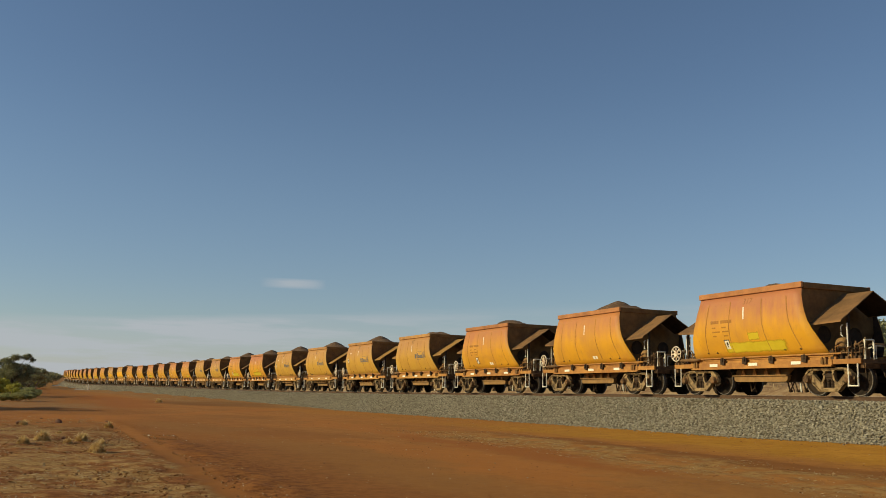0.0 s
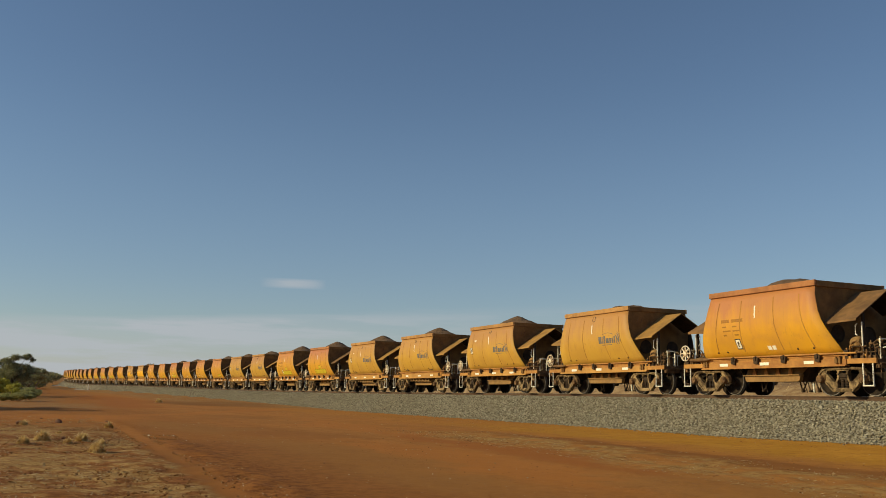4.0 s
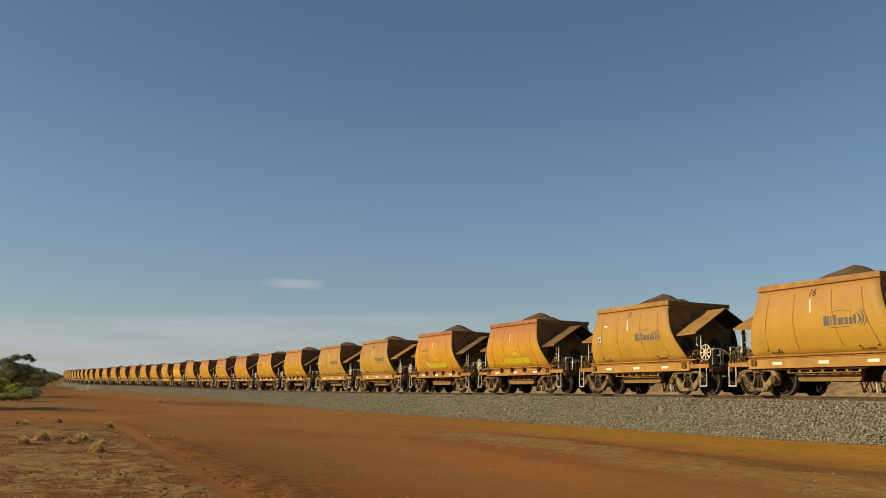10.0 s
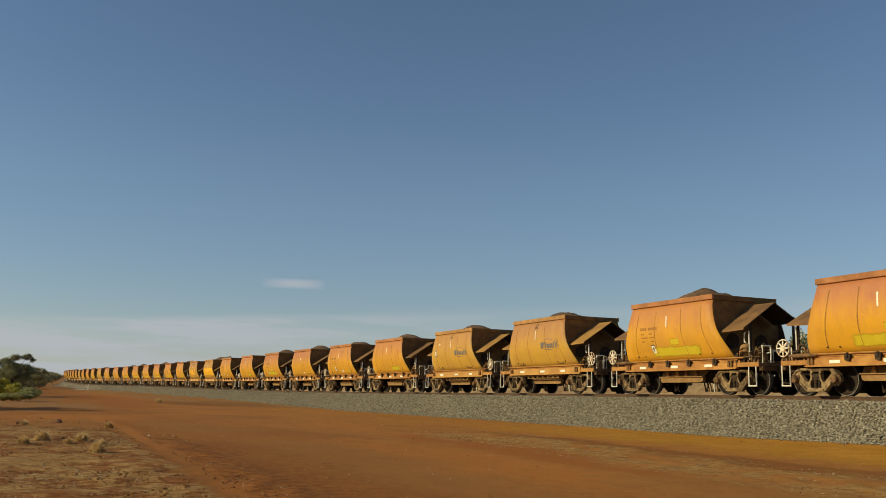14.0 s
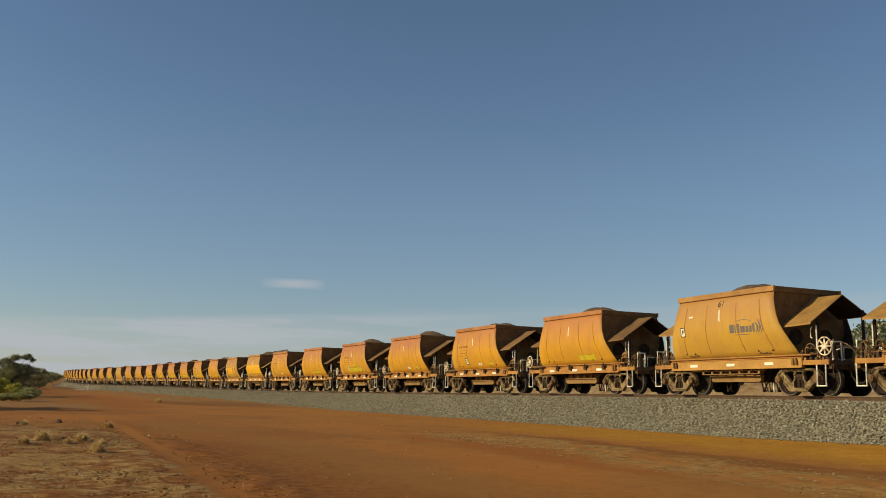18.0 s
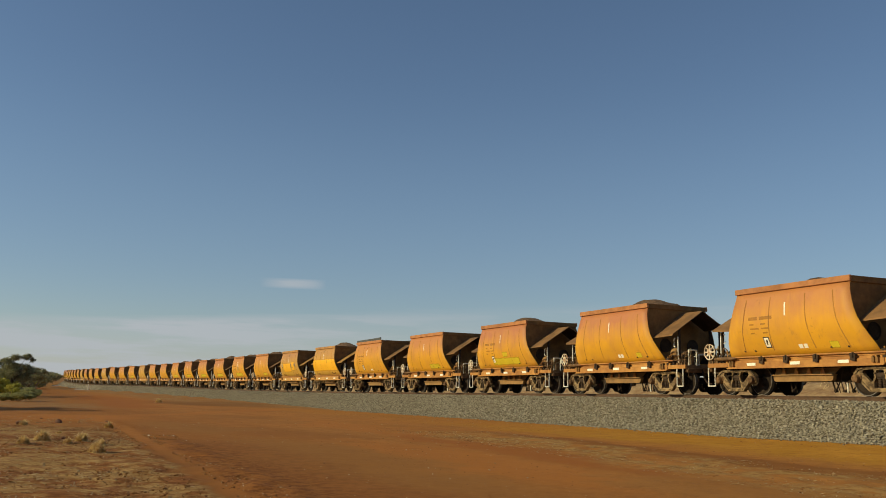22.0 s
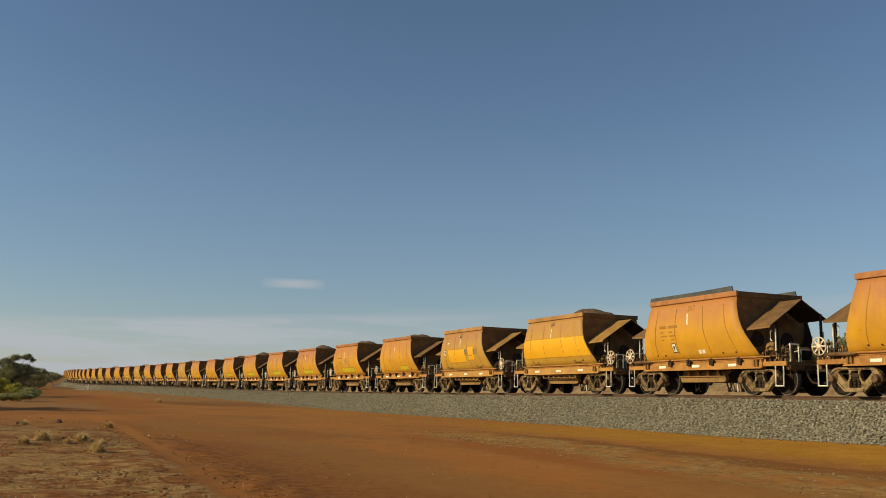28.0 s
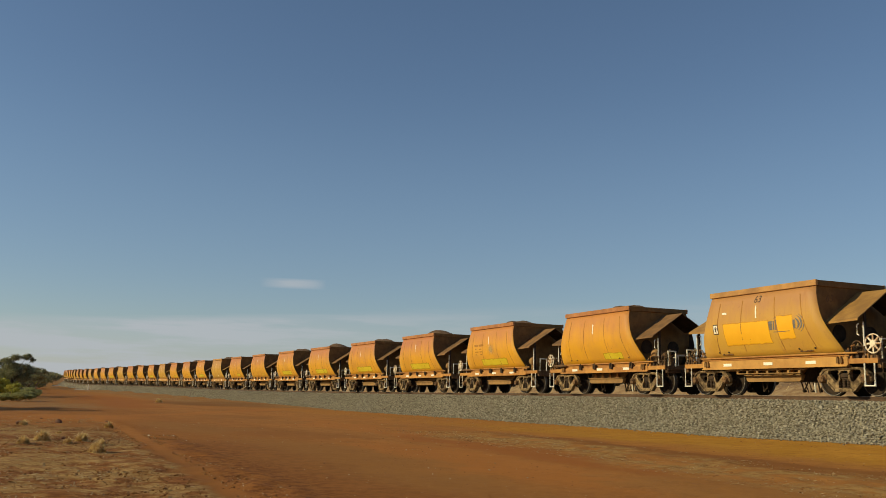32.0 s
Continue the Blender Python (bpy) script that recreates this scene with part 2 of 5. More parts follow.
    ob.parent = parent
    return ob


def share(ob, name, m, parent):
    c = new(name, ob.data)
    c.parent = parent
    c.matrix_basis = m
    return c


def add_box(bm, x0, x1, y0, y1, z0, z1, bevel=0.0):
    r = bmesh.ops.create_cube(bm, size=1.0)
    for v in r["verts"]:
        v.co = Vector(((x0 + x1) / 2 + v.co.x * (x1 - x0), (y0 + y1) / 2 + v.co.y * (y1 - y0), (z0 + z1) / 2 + v.co.z * (z1 - z0)))
    if bevel:
        es = list({e for v in r["verts"] for e in v.link_edges})
        bmesh.ops.bevel(bm, geom=es, offset=bevel, segments=1, affect="EDGES")
    return bm


def box(*a, bevel=0.008):
    return add_box(bmesh.new(), *a, bevel=bevel)


def add_rod(bm, pts, r, n=8):
    """A round bar along pts, mitred at the corners."""
    pts = [Vector(p) for p in pts]
    rings = []
    for i, p in enumerate(pts):
        d0 = (p - pts[i - 1]).normalized() if i else (pts[1] - p).normalized()
        d1 = (pts[i + 1] - p).normalized() if i < len(pts) - 1 else d0
        d = (d0 + d1).normalized()
        up = Vector((0, 0, 1)) if abs(d.z) < 0.9 else Vector((0, 1, 0))
        a = d.cross(up).normalized()
        b = a.cross(d)
        k = r / max(0.5, d.dot(d0))
        rings.append([bm.verts.new(p + a * (math.cos(6.2832 * j / n) * k) + b * (math.sin(6.2832 * j / n) * k)) for j in range(n)])
    for u, v in zip(rings, rings[1:]):
        for j in range(n):
            bm.faces.new((u[j], u[(j + 1) % n], v[(j + 1) % n], v[j]))
    bm.faces.new(rings[0][::-1])
    bm.faces.new(rings[-1])
    return bm


def rod(pts, r, n=8):
    return add_rod(bmesh.new(), pts, r, n)


def add_lathe(bm, profile, axis="Y", n=24, centre=(0, 0, 0)):
    """profile: (along the axis, radius)."""
    c = Vector(centre)
    rings = []
    for a, r in profile:
        ring = []
        for j in range(n):
            u, v = math.cos(6.28318 * j / n) * r, math.sin(6.28318 * j / n) * r
            ring.append(bm.verts.new(c + Vector({"Y": (u, a, v), "X": (a, u, v), "Z": (u, v, a)}[axis])))
        rings.append(ring)
    for p, q in zip(rings, rings[1:]):
        for j in range(n):
            bm.faces.new((p[j], p[(j + 1) % n], q[(j + 1) % n], q[j]))
    bm.faces.new(rings[0][::-1])
    bm.faces.new(rings[-1])
    return bm


def add_plate(bm, outline, axis, lo, hi):
    """An outline of 2D points given thickness along an axis ('X': outline is y, z; 'Y': x, z; 'Z': x, y)."""
    def at(p, k):
        return {"X": (k, p[0], p[1]), "Y": (p[0], k, p[1]), "Z": (p[0], p[1], k)}[axis]
    a = [bm.verts.new(at(p, lo)) for p in outline]
    b = [bm.verts.new(at(p, hi)) for p in outline]
    bm.faces.new(a[::-1])
    bm.faces.new(b)
    for j in range(len(a)):
        k = (j + 1) % len(a)
        bm.faces.new((a[j], a[k], b[k], b[j]))
    bmesh.ops.recalc_face_normals(bm, faces=bm.faces)
    return bm


def add_holed_plate(bm, outline, holes, axis, lo, hi):
    """A plate with holes right through it; all outlines as 2D points."""
    def at(p, k):
        return {"X": (k, p[0], p[1]), "Y": (p[0], k, p[1])}[axis]
    edges, loops = [], []
    for loop in (outline, *holes):
        vs = [bm.verts.new(at(p, lo)) for p in loop]
        loops.append(vs)
        for j in range(len(vs)):
            edges.append(bm.edges.new((vs[j], vs[(j + 1) % len(vs)])))
    r = bmesh.ops.triangle_fill(bm, edges=edges, use_beauty=True)
    faces = [g for g in r["geom"] if isinstance(g, bmesh.types.BMFace)]
    e = bmesh.ops.extrude_face_region(bm, geom=faces)
    push = Vector(at((0, 0), hi)) - Vector(at((0, 0), lo))
    for v in e["geom"]:
        if isinstance(v, bmesh.types.BMVert):
            v.co += push
    bmesh.ops.recalc_face_normals(bm, faces=bm.faces)
    return bm


# ---- ground ----
def graded(near_lo, near_hi, step, lo, hi, grow=1.14):
    a = list(np.arange(near_lo, near_hi, step))
    d, x = step, near_hi
    up = []
    while x < hi:
        up.append(x)
        d *= grow
        x += d
    up.append(hi)
    d, x = step, near_lo
    down = []
    while x > lo:
        d *= grow
        x -= d
        down.append(max(x, lo))
    return np.array(down[::-1] + a + up)


SCRUB_END = 21.5


def ground_build(nt, geo):
    P = geo.outputs["Object"]
    xyz = nt.nodes.new("ShaderNodeSeparateXYZ")
    nt.links.new(P, xyz.inputs[0])

    def mul(a, b):
        return smath(nt, "MULTIPLY", a, b)

    def add(a, b):
        return smath(nt, "ADD", a, b)

    def less(a):
        return smath(nt, "SUBTRACT", 1.0, a)

    def off(v, k):
        return mul(smath(nt, "SUBTRACT", v, 0.5), k)

    def between(v, a, b, c_, d):
        return mul(span(nt, v, a, b), less(span(nt, v, c_, d)))

    # lat: metres from the track towards the eye's side; along: metres along it
    lat = add(add(mul(xyz.outputs["X"], -0.909), mul(xyz.outputs["Y"], -0.4169)), 11.506 * 0.909 + 26.308 * 0.4169)
    along = add(add(mul(xyz.outputs["X"], -0.4169), mul(xyz.outputs["Y"], 0.909)), 11.506 * 0.4169 - 26.308 * 0.909)
    big = noise_node(nt, P, 0.16, 4.0)
    mid = noise_node(nt, P, 0.9, 6.0, 0.62)
    fine = noise_node(nt, P, 7.0, 6.0, 0.7)
    tiny = noise_node(nt, P, 26.0, 4.0, 0.7)
    tracky = nt.nodes.new("ShaderNodeCombineXYZ")
    nt.links.new(mul(lat, 1.3), tracky.inputs[0])
    nt.links.new(mul(along, 0.07), tracky.inputs[1])
    lines = noise_node(nt, tracky.outputs[0], 1.0, 5.0, 0.6)
    wob = add(add(lat, off(mid, 1.6)), off(big, 4.0))
    wals = add(add(along, off(mid, 5.0)), off(big, 9.0))

    def blob(s0, l0, ds, dl, tilt=0.0):
        """A soft uneven patch, ds long and dl wide, that may run across the line."""
        u = mul(smath(nt, "SUBTRACT", wals, s0), 1.0 / ds)
        v = mul(smath(nt, "SUBTRACT", smath(nt, "SUBTRACT", wob, l0), mul(smath(nt, "SUBTRACT", along, s0), tilt)), 1.0 / dl)
        return less(span(nt, add(mul(u, u), mul(v, v)), 0.25, 1.15))

    # graded red dirt, rolled and dusty
    red = mixed(nt, span(nt, big, 0.36, 0.64), (0.400, 0.172, 0.046), (0.345, 0.158, 0.048))
    red = mixed(nt, mul(span(nt, lines, 0.42, 0.70), 0.55), red, (0.43, 0.195, 0.058))
    red = mixed(nt, mul(span(nt, lines, 0.50, 0.30), 0.40), red, (0.315, 0.124, 0.034))
    red = mixed(nt, mul(span(nt, mid, 0.50, 0.72), 0.35), red, (0.31, 0.128, 0.036))
    red = mixed(nt, mul(span(nt, fine, 0.54, 0.74), 0.38), red, (0.235, 0.092, 0.026))
    red = mixed(nt, mul(span(nt, fine, 0.44, 0.30), 0.30), red, (0.47, 0.235, 0.085))
    red = mixed(nt, mul(mul(span(nt, tiny, 0.60, 0.70), 0.45), span(nt, mid, 0.42, 0.6)), red, (0.20, 0.075, 0.02))
    clots = span(nt, noise_node(nt, P, 3.4, 6.0, 0.75), 0.53, 0.66)
    red = mixed(nt, mul(clots, 0.38), red, (0.195, 0.072, 0.020))
    red = mixed(nt, mul(span(nt, noise_node(nt, P, 2.2, 6.0, 0.75), 0.55, 0.70), 0.40), red, (0.46, 0.205, 0.060))
    mottle = noise_node(nt, P, 1.5, 8.0, 0.82)
    red = mixed(nt, mul(span(nt, mottle, 0.51, 0.63), 0.45), red, (0.24, 0.098, 0.029))
    red = mixed(nt, mul(span(nt, mottle, 0.48, 0.36), 0.45), red, (0.455, 0.215, 0.068))
    # trodden darker towards the scrub
    red = mixed(nt, mul(span(nt, wob, 13.0, 17.5), 0.52), red, mixed(nt, span(nt, fine, 0.35, 0.65), (0.305, 0.122, 0.031), (0.225, 0.082, 0.020)))
    # the lanes and stains that traffic has left
    for colour, amount, places in (
            ((0.205, 0.092, 0.032), 0.85, ((57.0, 7.5, 14.0, 5.2),)),
            ((0.27, 0.115, 0.035), 0.55, ((17.8, 13.4, 3.2, 1.3), (30.0, 10.5, 5.0, 1.6), (2.0, 15.2, 3.0, 1.2))),
            ((0.42, 0.168, 0.042), 0.65, ((30.0, 10.5, 17.0, 1.3, -0.55), (14.0, 19.5, 4.5, 3.0), (8.0, 12.2, 9.0, 1.0, -0.1), (-6.0, 14.5, 5.0, 1.1))),
            ((0.33, 0.118, 0.030), 0.75, ((75.0, 13.5, 30.0, 3.5), (44.0, 15.0, 14.0, 2.2), (-3.0, 12.9, 7.0, 0.7))),
            ((0.30, 0.150, 0.050), 0.50, ((-5.0, 16.6, 6.0, 1.6), (6.0, 17.0, 5.0, 1.3), (-12.0, 13.0, 4.0, 1.5)))):
        for place in places:
            red = mixed(nt, mul(blob(*place), amount), red, colour)
    # ochre clay shoulder below the ballast
    ochre = mixed(nt, span(nt, mid, 0.35, 0.7), (0.43, 0.218, 0.030), (0.50, 0.262, 0.046))
    ochre = mixed(nt, mul(span(nt, lines, 0.5, 0.7), 0.35), ochre, (0.40, 0.165, 0.040))
    ochre = mixed(nt, mul(clots, 0.55), ochre, (0.27, 0.115, 0.025))
    ochre = mixed(nt, mul(span(nt, mottle, 0.50, 0.62), 0.45), ochre, (0.33, 0.150, 0.032))
    ochre = mixed(nt, mul(span(nt, fine, 0.52, 0.72), 0.50), ochre, (0.27, 0.115, 0.025))
    # dead grass over dirt, along the line further out
    verge = mixed(nt, span(nt, fine, 0.36, 0.64), (0.215, 0.118, 0.050), (0.375, 0.255, 0.135))
    verge = mixed(nt, mul(span(nt, noise_node(nt, P, 0.5, 6.0, 0.72), 0.44, 0.56), 0.75), verge, (0.30, 0.128, 0.040))
    grit = mixed(nt, span(nt, fine, 0.36, 0.62), (0.245, 0.122, 0.040), (0.420, 0.280, 0.120))
    grit = mixed(nt, mul(span(nt, tiny, 0.55, 0.68), 0.6), grit, (0.52, 0.385, 0.195))
    scrub = mixed(nt, span(nt, fine, 0.36, 0.66), (0.25, 0.128, 0.046), (0.46, 0.300, 0.135))
    patchy = add(mul(noise_node(nt, P, 2.4, 6.0, 0.74), 0.55), mul(noise_node(nt, P, 0.8, 4.0, 0.6), 0.45))
    scrub = mixed(nt, mul(span(nt, patchy, 0.475, 0.535), 0.92), scrub, mixed(nt, span(nt, fine, 0.35, 0.65), (0.165, 0.058, 0.016), (0.30, 0.118, 0.034)))
    scrub = mixed(nt, mul(span(nt, noise_node(nt, P, 4.5, 5.0, 0.7), 0.55, 0.66), 0.65), scrub, (0.165, 0.060, 0.018))
    scrub = mixed(nt, mul(span(nt, tiny, 0.60, 0.70), 0.55), scrub, (0.50, 0.375, 0.215))
    shoulder = mul(less(span(nt, wob, 6.9, 9.0)), less(mul(span(nt, along, 1.0, 16.0), 0.82)))
    c = mixed(nt, shoulder, red, ochre)
    far_verge = mul(less(span(nt, smath(nt, "SUBTRACT", add(wob, mul(span(nt, along, 60.0, 24.0), 6.5)), mul(span(nt, along, 90.0, 240.0), 8.0)), 7.5, 11.0)), span(nt, along, 22.0, 44.0))
    c = mixed(nt, mul(far_verge, 0.92), c, verge)
    c = mixed(nt, mul(blob(52.0, 7.0, 12.0, 4.0), 0.6), c, (0.205, 0.092, 0.032))
    near_s = less(span(nt, wals, 0.0, 6.0))
    c = mixed(nt, mul(mul(between(wob, 8.6, 9.3, 9.9, 10.8), near_s), 0.75), c, (0.235, 0.098, 0.030))
    strip = mul(mul(between(wob, 9.5, 10.3, 11.7, 12.9), near_s), add(mul(span(nt, mid, 0.40, 0.56), 0.70), 0.08))
    c = mixed(nt, strip, c, grit)
    # clods thrown up beside a smooth wheel track, then scrubby ground that ends some way out
    rim = add(lat, off(mid, 0.5))
    out = add(xyz.outputs["Y"], off(mid, 6.0))
    close_by = less(span(nt, out, 16.0, 19.5))
    c = mixed(nt, mul(mul(between(rim, 16.6, 17.8, 19.4, 19.6), close_by), 0.6), c, mixed(nt, span(nt, fine, 0.38, 0.62), (0.29, 0.118, 0.034), (0.20, 0.076, 0.021)))
    clod = mul(between(rim, 17.7, 18.5, 18.95, 19.06), span(nt, noise_node(nt, P, 9.0, 5.0, 0.75), 0.46, 0.60))
    c = mixed(nt, mul(mul(clod, close_by), 0.85), c, (0.155, 0.054, 0.015))
    wheel = mul(between(rim, 19.04, 19.12, 19.28, 19.38), close_by)
    c = mixed(nt, mul(wheel, 0.85), c, mixed(nt, span(nt, mid, 0.4, 0.6), (0.310, 0.125, 0.034), (0.275, 0.118, 0.037)))
    cover = mul(span(nt, rim, 19.28, 19.52), less(span(nt, out, SCRUB_END, SCRUB_END + 4.0)))
    c = mixed(nt, cover, c, scrub)
    pale = mul(between(add(xyz.outputs["Y"], off(mid, 8.0)), 46.0, 50.0, 60.0, 66.0), span(nt, wob, 15.5, 18.0))
    c = mixed(nt, mul(pale, 0.8), c, verge)
    c = mixed(nt, mul(mul(span(nt, xyz.outputs["Y"], 60.0, 68.0), span(nt, wob, 17.5, 20.0)), 0.8), c, verge)
    c = mixed(nt, span(nt, lat, -6.0, -9.0), c, scrub)
    return mixed(nt, 1.0, c, (1.08, 0.99, 0.78), "MULTIPLY")


MAT_GROUND = material("red_dirt", ground_build, 0.95, bump=(7.0, 0.35, 0.03), spec=0.1)
gx = graded(-14.0, 10.0, 0.10, -3500, 3500)
gy = graded(8.0, 30.0, 0.10, -600, 4800)
GX, GY = np.meshgrid(gx, gy)
GZ = ground_z(GX, GY)
LATG = (GX - 11.506) * -0.909 - (GY - 26.308) * 0.4169
ALONGG = (GX - 11.506) * -0.4169 + (GY - 26.308) * 0.909
rough_left = np.clip((LATG - 18.6) / 1.2, 0, 1) * np.exp(-np.hypot(GX, GY) / 70.0)
fall = np.exp(-np.hypot(GX, GY) / 45.0)


def lumps(cell, seed):
    """Smooth random field over the ground grid."""
    rs = np.random.RandomState(seed)
    table = rs.rand(256, 256)
    u, v = GX / cell, GY / cell
    iu, iv = np.floor(u).astype(int), np.floor(v).astype(int)
    fu, fv = u - iu, v - iv
    fu, fv = fu * fu * (3 - 2 * fu), fv * fv * (3 - 2 * fv)
    t = lambda a, b: table[a % 256, b % 256]
    return (t(iu, iv) * (1 - fu) + t(iu + 1, iv) * fu) * (1 - fv) + (t(iu, iv + 1) * (1 - fu) + t(iu + 1, iv + 1) * fu) * fv - 0.5


GZ = GZ + fall * (lumps(3.1, 1) * 0.045 + lumps(0.9, 2) * 0.012 + lumps(0.35, 3) * 0.011)
GZ = GZ + rough_left * (lumps(0.27, 4) * 0.035 + np.maximum(lumps(0.55, 14), 0) * 0.05 + lumps(1.3, 6) * 0.06)
# clumped dry grass on the strip beyond the ochre shoulder
GZ = GZ + fall * np.clip(1.6 - np.abs(LATG - 11.0), 0, 1) * (ALONGG < 5) * (np.maximum(lumps(0.33, 16), -0.1) * 0.07 + lumps(0.2, 17) * 0.03)
# a low clotted windrow and the wheel track pressed in beside it
GZ = GZ + fall * (0.06 * np.clip(0.35 + 1.3 * lumps(0.3, 7) + lumps(0.9, 12), 0, 1) * np.exp(-((LATG - 18.72) / 0.26) ** 2) - 0.025 * np.exp(-((LATG - 19.22) / 0.2) ** 2))
BEND = np.interp(ALONGG, [20, 60, 100, 120, 140, 160, 180, 200, 240], [0, 0.1, 0.8, 1.5, 2.6, 4.2, 5.9, 7.0, 8.0])
# the grassy verge stands higher along the line further out
GZ = GZ + 0.26 * np.clip((ALONGG - 35) / 40, 0, 1) * np.clip((300 - ALONGG) / 80, 0, 1) * np.exp(-((LATG - BEND - 3.0) / 3.2) ** 2)
GZ = GZ + fall * 0.05 * np.exp(-((LATG - 10.6 - lumps(3.0, 9)) / 0.8) ** 2) * (0.5 + lumps(0.4, 10))
ny_, nx_ = GX.shape
gverts = np.stack([GX, GY, GZ], -1).reshape(-1, 3).tolist()
idx = np.arange(nx_ * ny_).reshape(ny_, nx_)
gfaces = np.stack([idx[:-1, :-1], idx[:-1, 1:], idx[1:, 1:], idx[1:, :-1]], -1).reshape(-1, 4).tolist()
ground = from_arrays("ground", gverts, gfaces, MAT_GROUND, smooth=True)
tagged(ground, "graded red dirt flat with ochre verge beside the ballast", "ground", kind="structure")


# ---- ballast and rails ----
def ballast_build(nt, geo):
    P = geo.outputs["Object"]
    v = nt.nodes.new("ShaderNodeTexVoronoi")
    v.inputs["Scale"].default_value = 14.0
    nt.links.new(P, v.inputs["Vector"])
    f = noise_node(nt, P, 0.8, 4.0)
    tone = smath(nt, "ADD", smath(nt, "MULTIPLY", v.outputs["Color"], 0.7), smath(nt, "MULTIPLY", f, 0.3))
    c = mixed(nt, span(nt, tone, 0.2, 0.8), (0.22, 0.19, 0.135), (0.42, 0.375, 0.285))
    return mixed(nt, span(nt, v.outputs["Distance"], 0.25, 0.7), c, (0.085, 0.066, 0.042))


MAT_BALLAST = material("crushed_stone_bed", ballast_build, 0.95, bump=(16.0, 0.9, 0.05), spec=0.15)


def stone_build(nt, geo):
    g = nt.nodes.new("ShaderNodeNewGeometry")
    f = noise_node(nt, geo.outputs["Object"], 30.0, 4.0)
    a = mixed(nt, g.outputs["Random Per Island"], (0.19, 0.168, 0.12), (0.46, 0.415, 0.315))
    return mixed(nt, smath(nt, "MULTIPLY", f, 0.4), a, (0.17, 0.13, 0.08))


MAT_STONE = material("crushed_stone", stone_build, 0.95, spec=0.15)


def sweep(name, section, s_list, mat, parent=None, smooth=False):
    """Sweep a section of (lat, up) points along the line."""
    verts, faces, n = [], [], len(section)
    for s in s_list:
        x, y, z, h = on_line(s)
        c, d = math.cos(h), math.sin(h)
        verts += [(x - c * l, y - d * l, z + u) for l, u in section]
    for i in range(len(s_list) - 1):
        for j in range(n - 1):
            a = i * n + j
            faces.append((a, a + 1, a + n + 1, a + n))
    return from_arrays(name, verts, faces, mat, parent, smooth)


S_SWEEP = list(np.arange(-200, 550, 2.5))
bed_section = [(-4.1, -1.85), (-1.55, -0.20), (-1.2, -0.17), (-0.62, -0.165), (0, -0.19), (0.62, -0.165), (1.2, -0.17), (1.5, -0.20), (4.05, -1.85)]
bed = sweep("ballast_bed", bed_section, S_SWEEP, MAT_BALLAST)
tagged(bed, "grey crushed stone ballast bank under the railway", "ballast", kind="structure")

track = new("railway_track")
tagged(track, "narrow gauge track with rusty rails on concrete sleepers", "track", kind="structure")
for side in (-1, 1):
    g = 0.57 * side
    web = [(g - 0.065, -0.165), (g - 0.065, -0.15), (g - 0.012, -0.135), (g - 0.012, -0.045), (g - 0.035, -0.035), (g - 0.035, -0.004),
           (g + 0.035, -0.004), (g + 0.035, -0.035), (g + 0.012, -0.045), (g + 0.012, -0.135), (g + 0.065, -0.15), (g + 0.065, -0.165)]
    r_ob = sweep("rail", web, S_SWEEP, MAT_RAIL, track)
    sweep("rail_head", [(g - 0.03, -0.003), (g - 0.028, 0.0), (g + 0.028, 0.0), (g + 0.03, -0.003)], S_SWEEP, MAT_RAILTOP, r_ob)


# ---- ore wagons ----
# wagon space: x along the way of travel, -y the side seen, z up from the rail head
PITCH = 9.0
SIDE_Z = [3.07, 2.85, 2.6, 2.35, 2.1, 1.85, 1.6, 1.36, 1.12]
SIDE_Y = [1.30, 1.355, 1.395, 1.415, 1.41, 1.36, 1.265, 1.14, 1.00]
SIDE_X = [2.20, 2.23, 2.30, 2.37, 2.46, 2.58, 2.70, 2.80, 2.87]


def side_y(z):
    return float(np.interp(-z, [-a for a in SIDE_Z], SIDE_Y))


def side_x(z):
    return float(np.interp(-z, [-a for a in SIDE_Z], SIDE_X))


def side_sheet_mesh(side):
    """Barrel-curved side, 12 mm thick, longer at the foot than at the top."""
    bm = bmesh.new()
    nx = 12
    grids = []
    for off in (0.0, 0.012):
        rows = []
        for z, y, hx in zip(SIDE_Z, SIDE_Y, SIDE_X):
            rows.append([bm.verts.new(((-1 + 2 * i / nx) * hx, side * (y - off), z)) for i in range(nx + 1)])
        grids.append(rows)
    for q, g in enumerate(grids):
        for a, b in zip(g, g[1:]):
            for i in range(nx):
                bm.faces.new((a[i], a[i + 1], b[i + 1], b[i])).material_index = q
    out, inn = grids
    rim = [(out[0], inn[0]), (out[-1], inn[-1]), ([r[0] for r in out], [r[0] for r in inn]), ([r[-1] for r in out], [r[-1] for r in inn])]
    for p, q in rim:
        for i in range(len(p) - 1):
            bm.faces.new((p[i], p[i + 1], q[i + 1], q[i]))
    bmesh.ops.recalc_face_normals(bm, faces=bm.faces)
    return bm


def on_side(u, z, lift, side=-1):
    return Vector((u, side * (side_y(z) + lift), z))


def patch_on_side(bm, u0, u1, z0, z1, lift=0.004, side=-1, slant=0.0):
    """A painted patch that lies on the curve of the side."""
    n = max(1, int(math.ceil((z1 - z0) / 0.12)))
    rows = []
    for k in range(n + 1):
        z = z0 + (z1 - z0) * k / n
        rows.append([bm.verts.new(on_side(u + slant * k / n, z, lift, side)) for u in (u0, u1)])
    for a, b in zip(rows, rows[1:]):
        bm.faces.new((a[0], a[1], b[1], b[0]))
    return bm


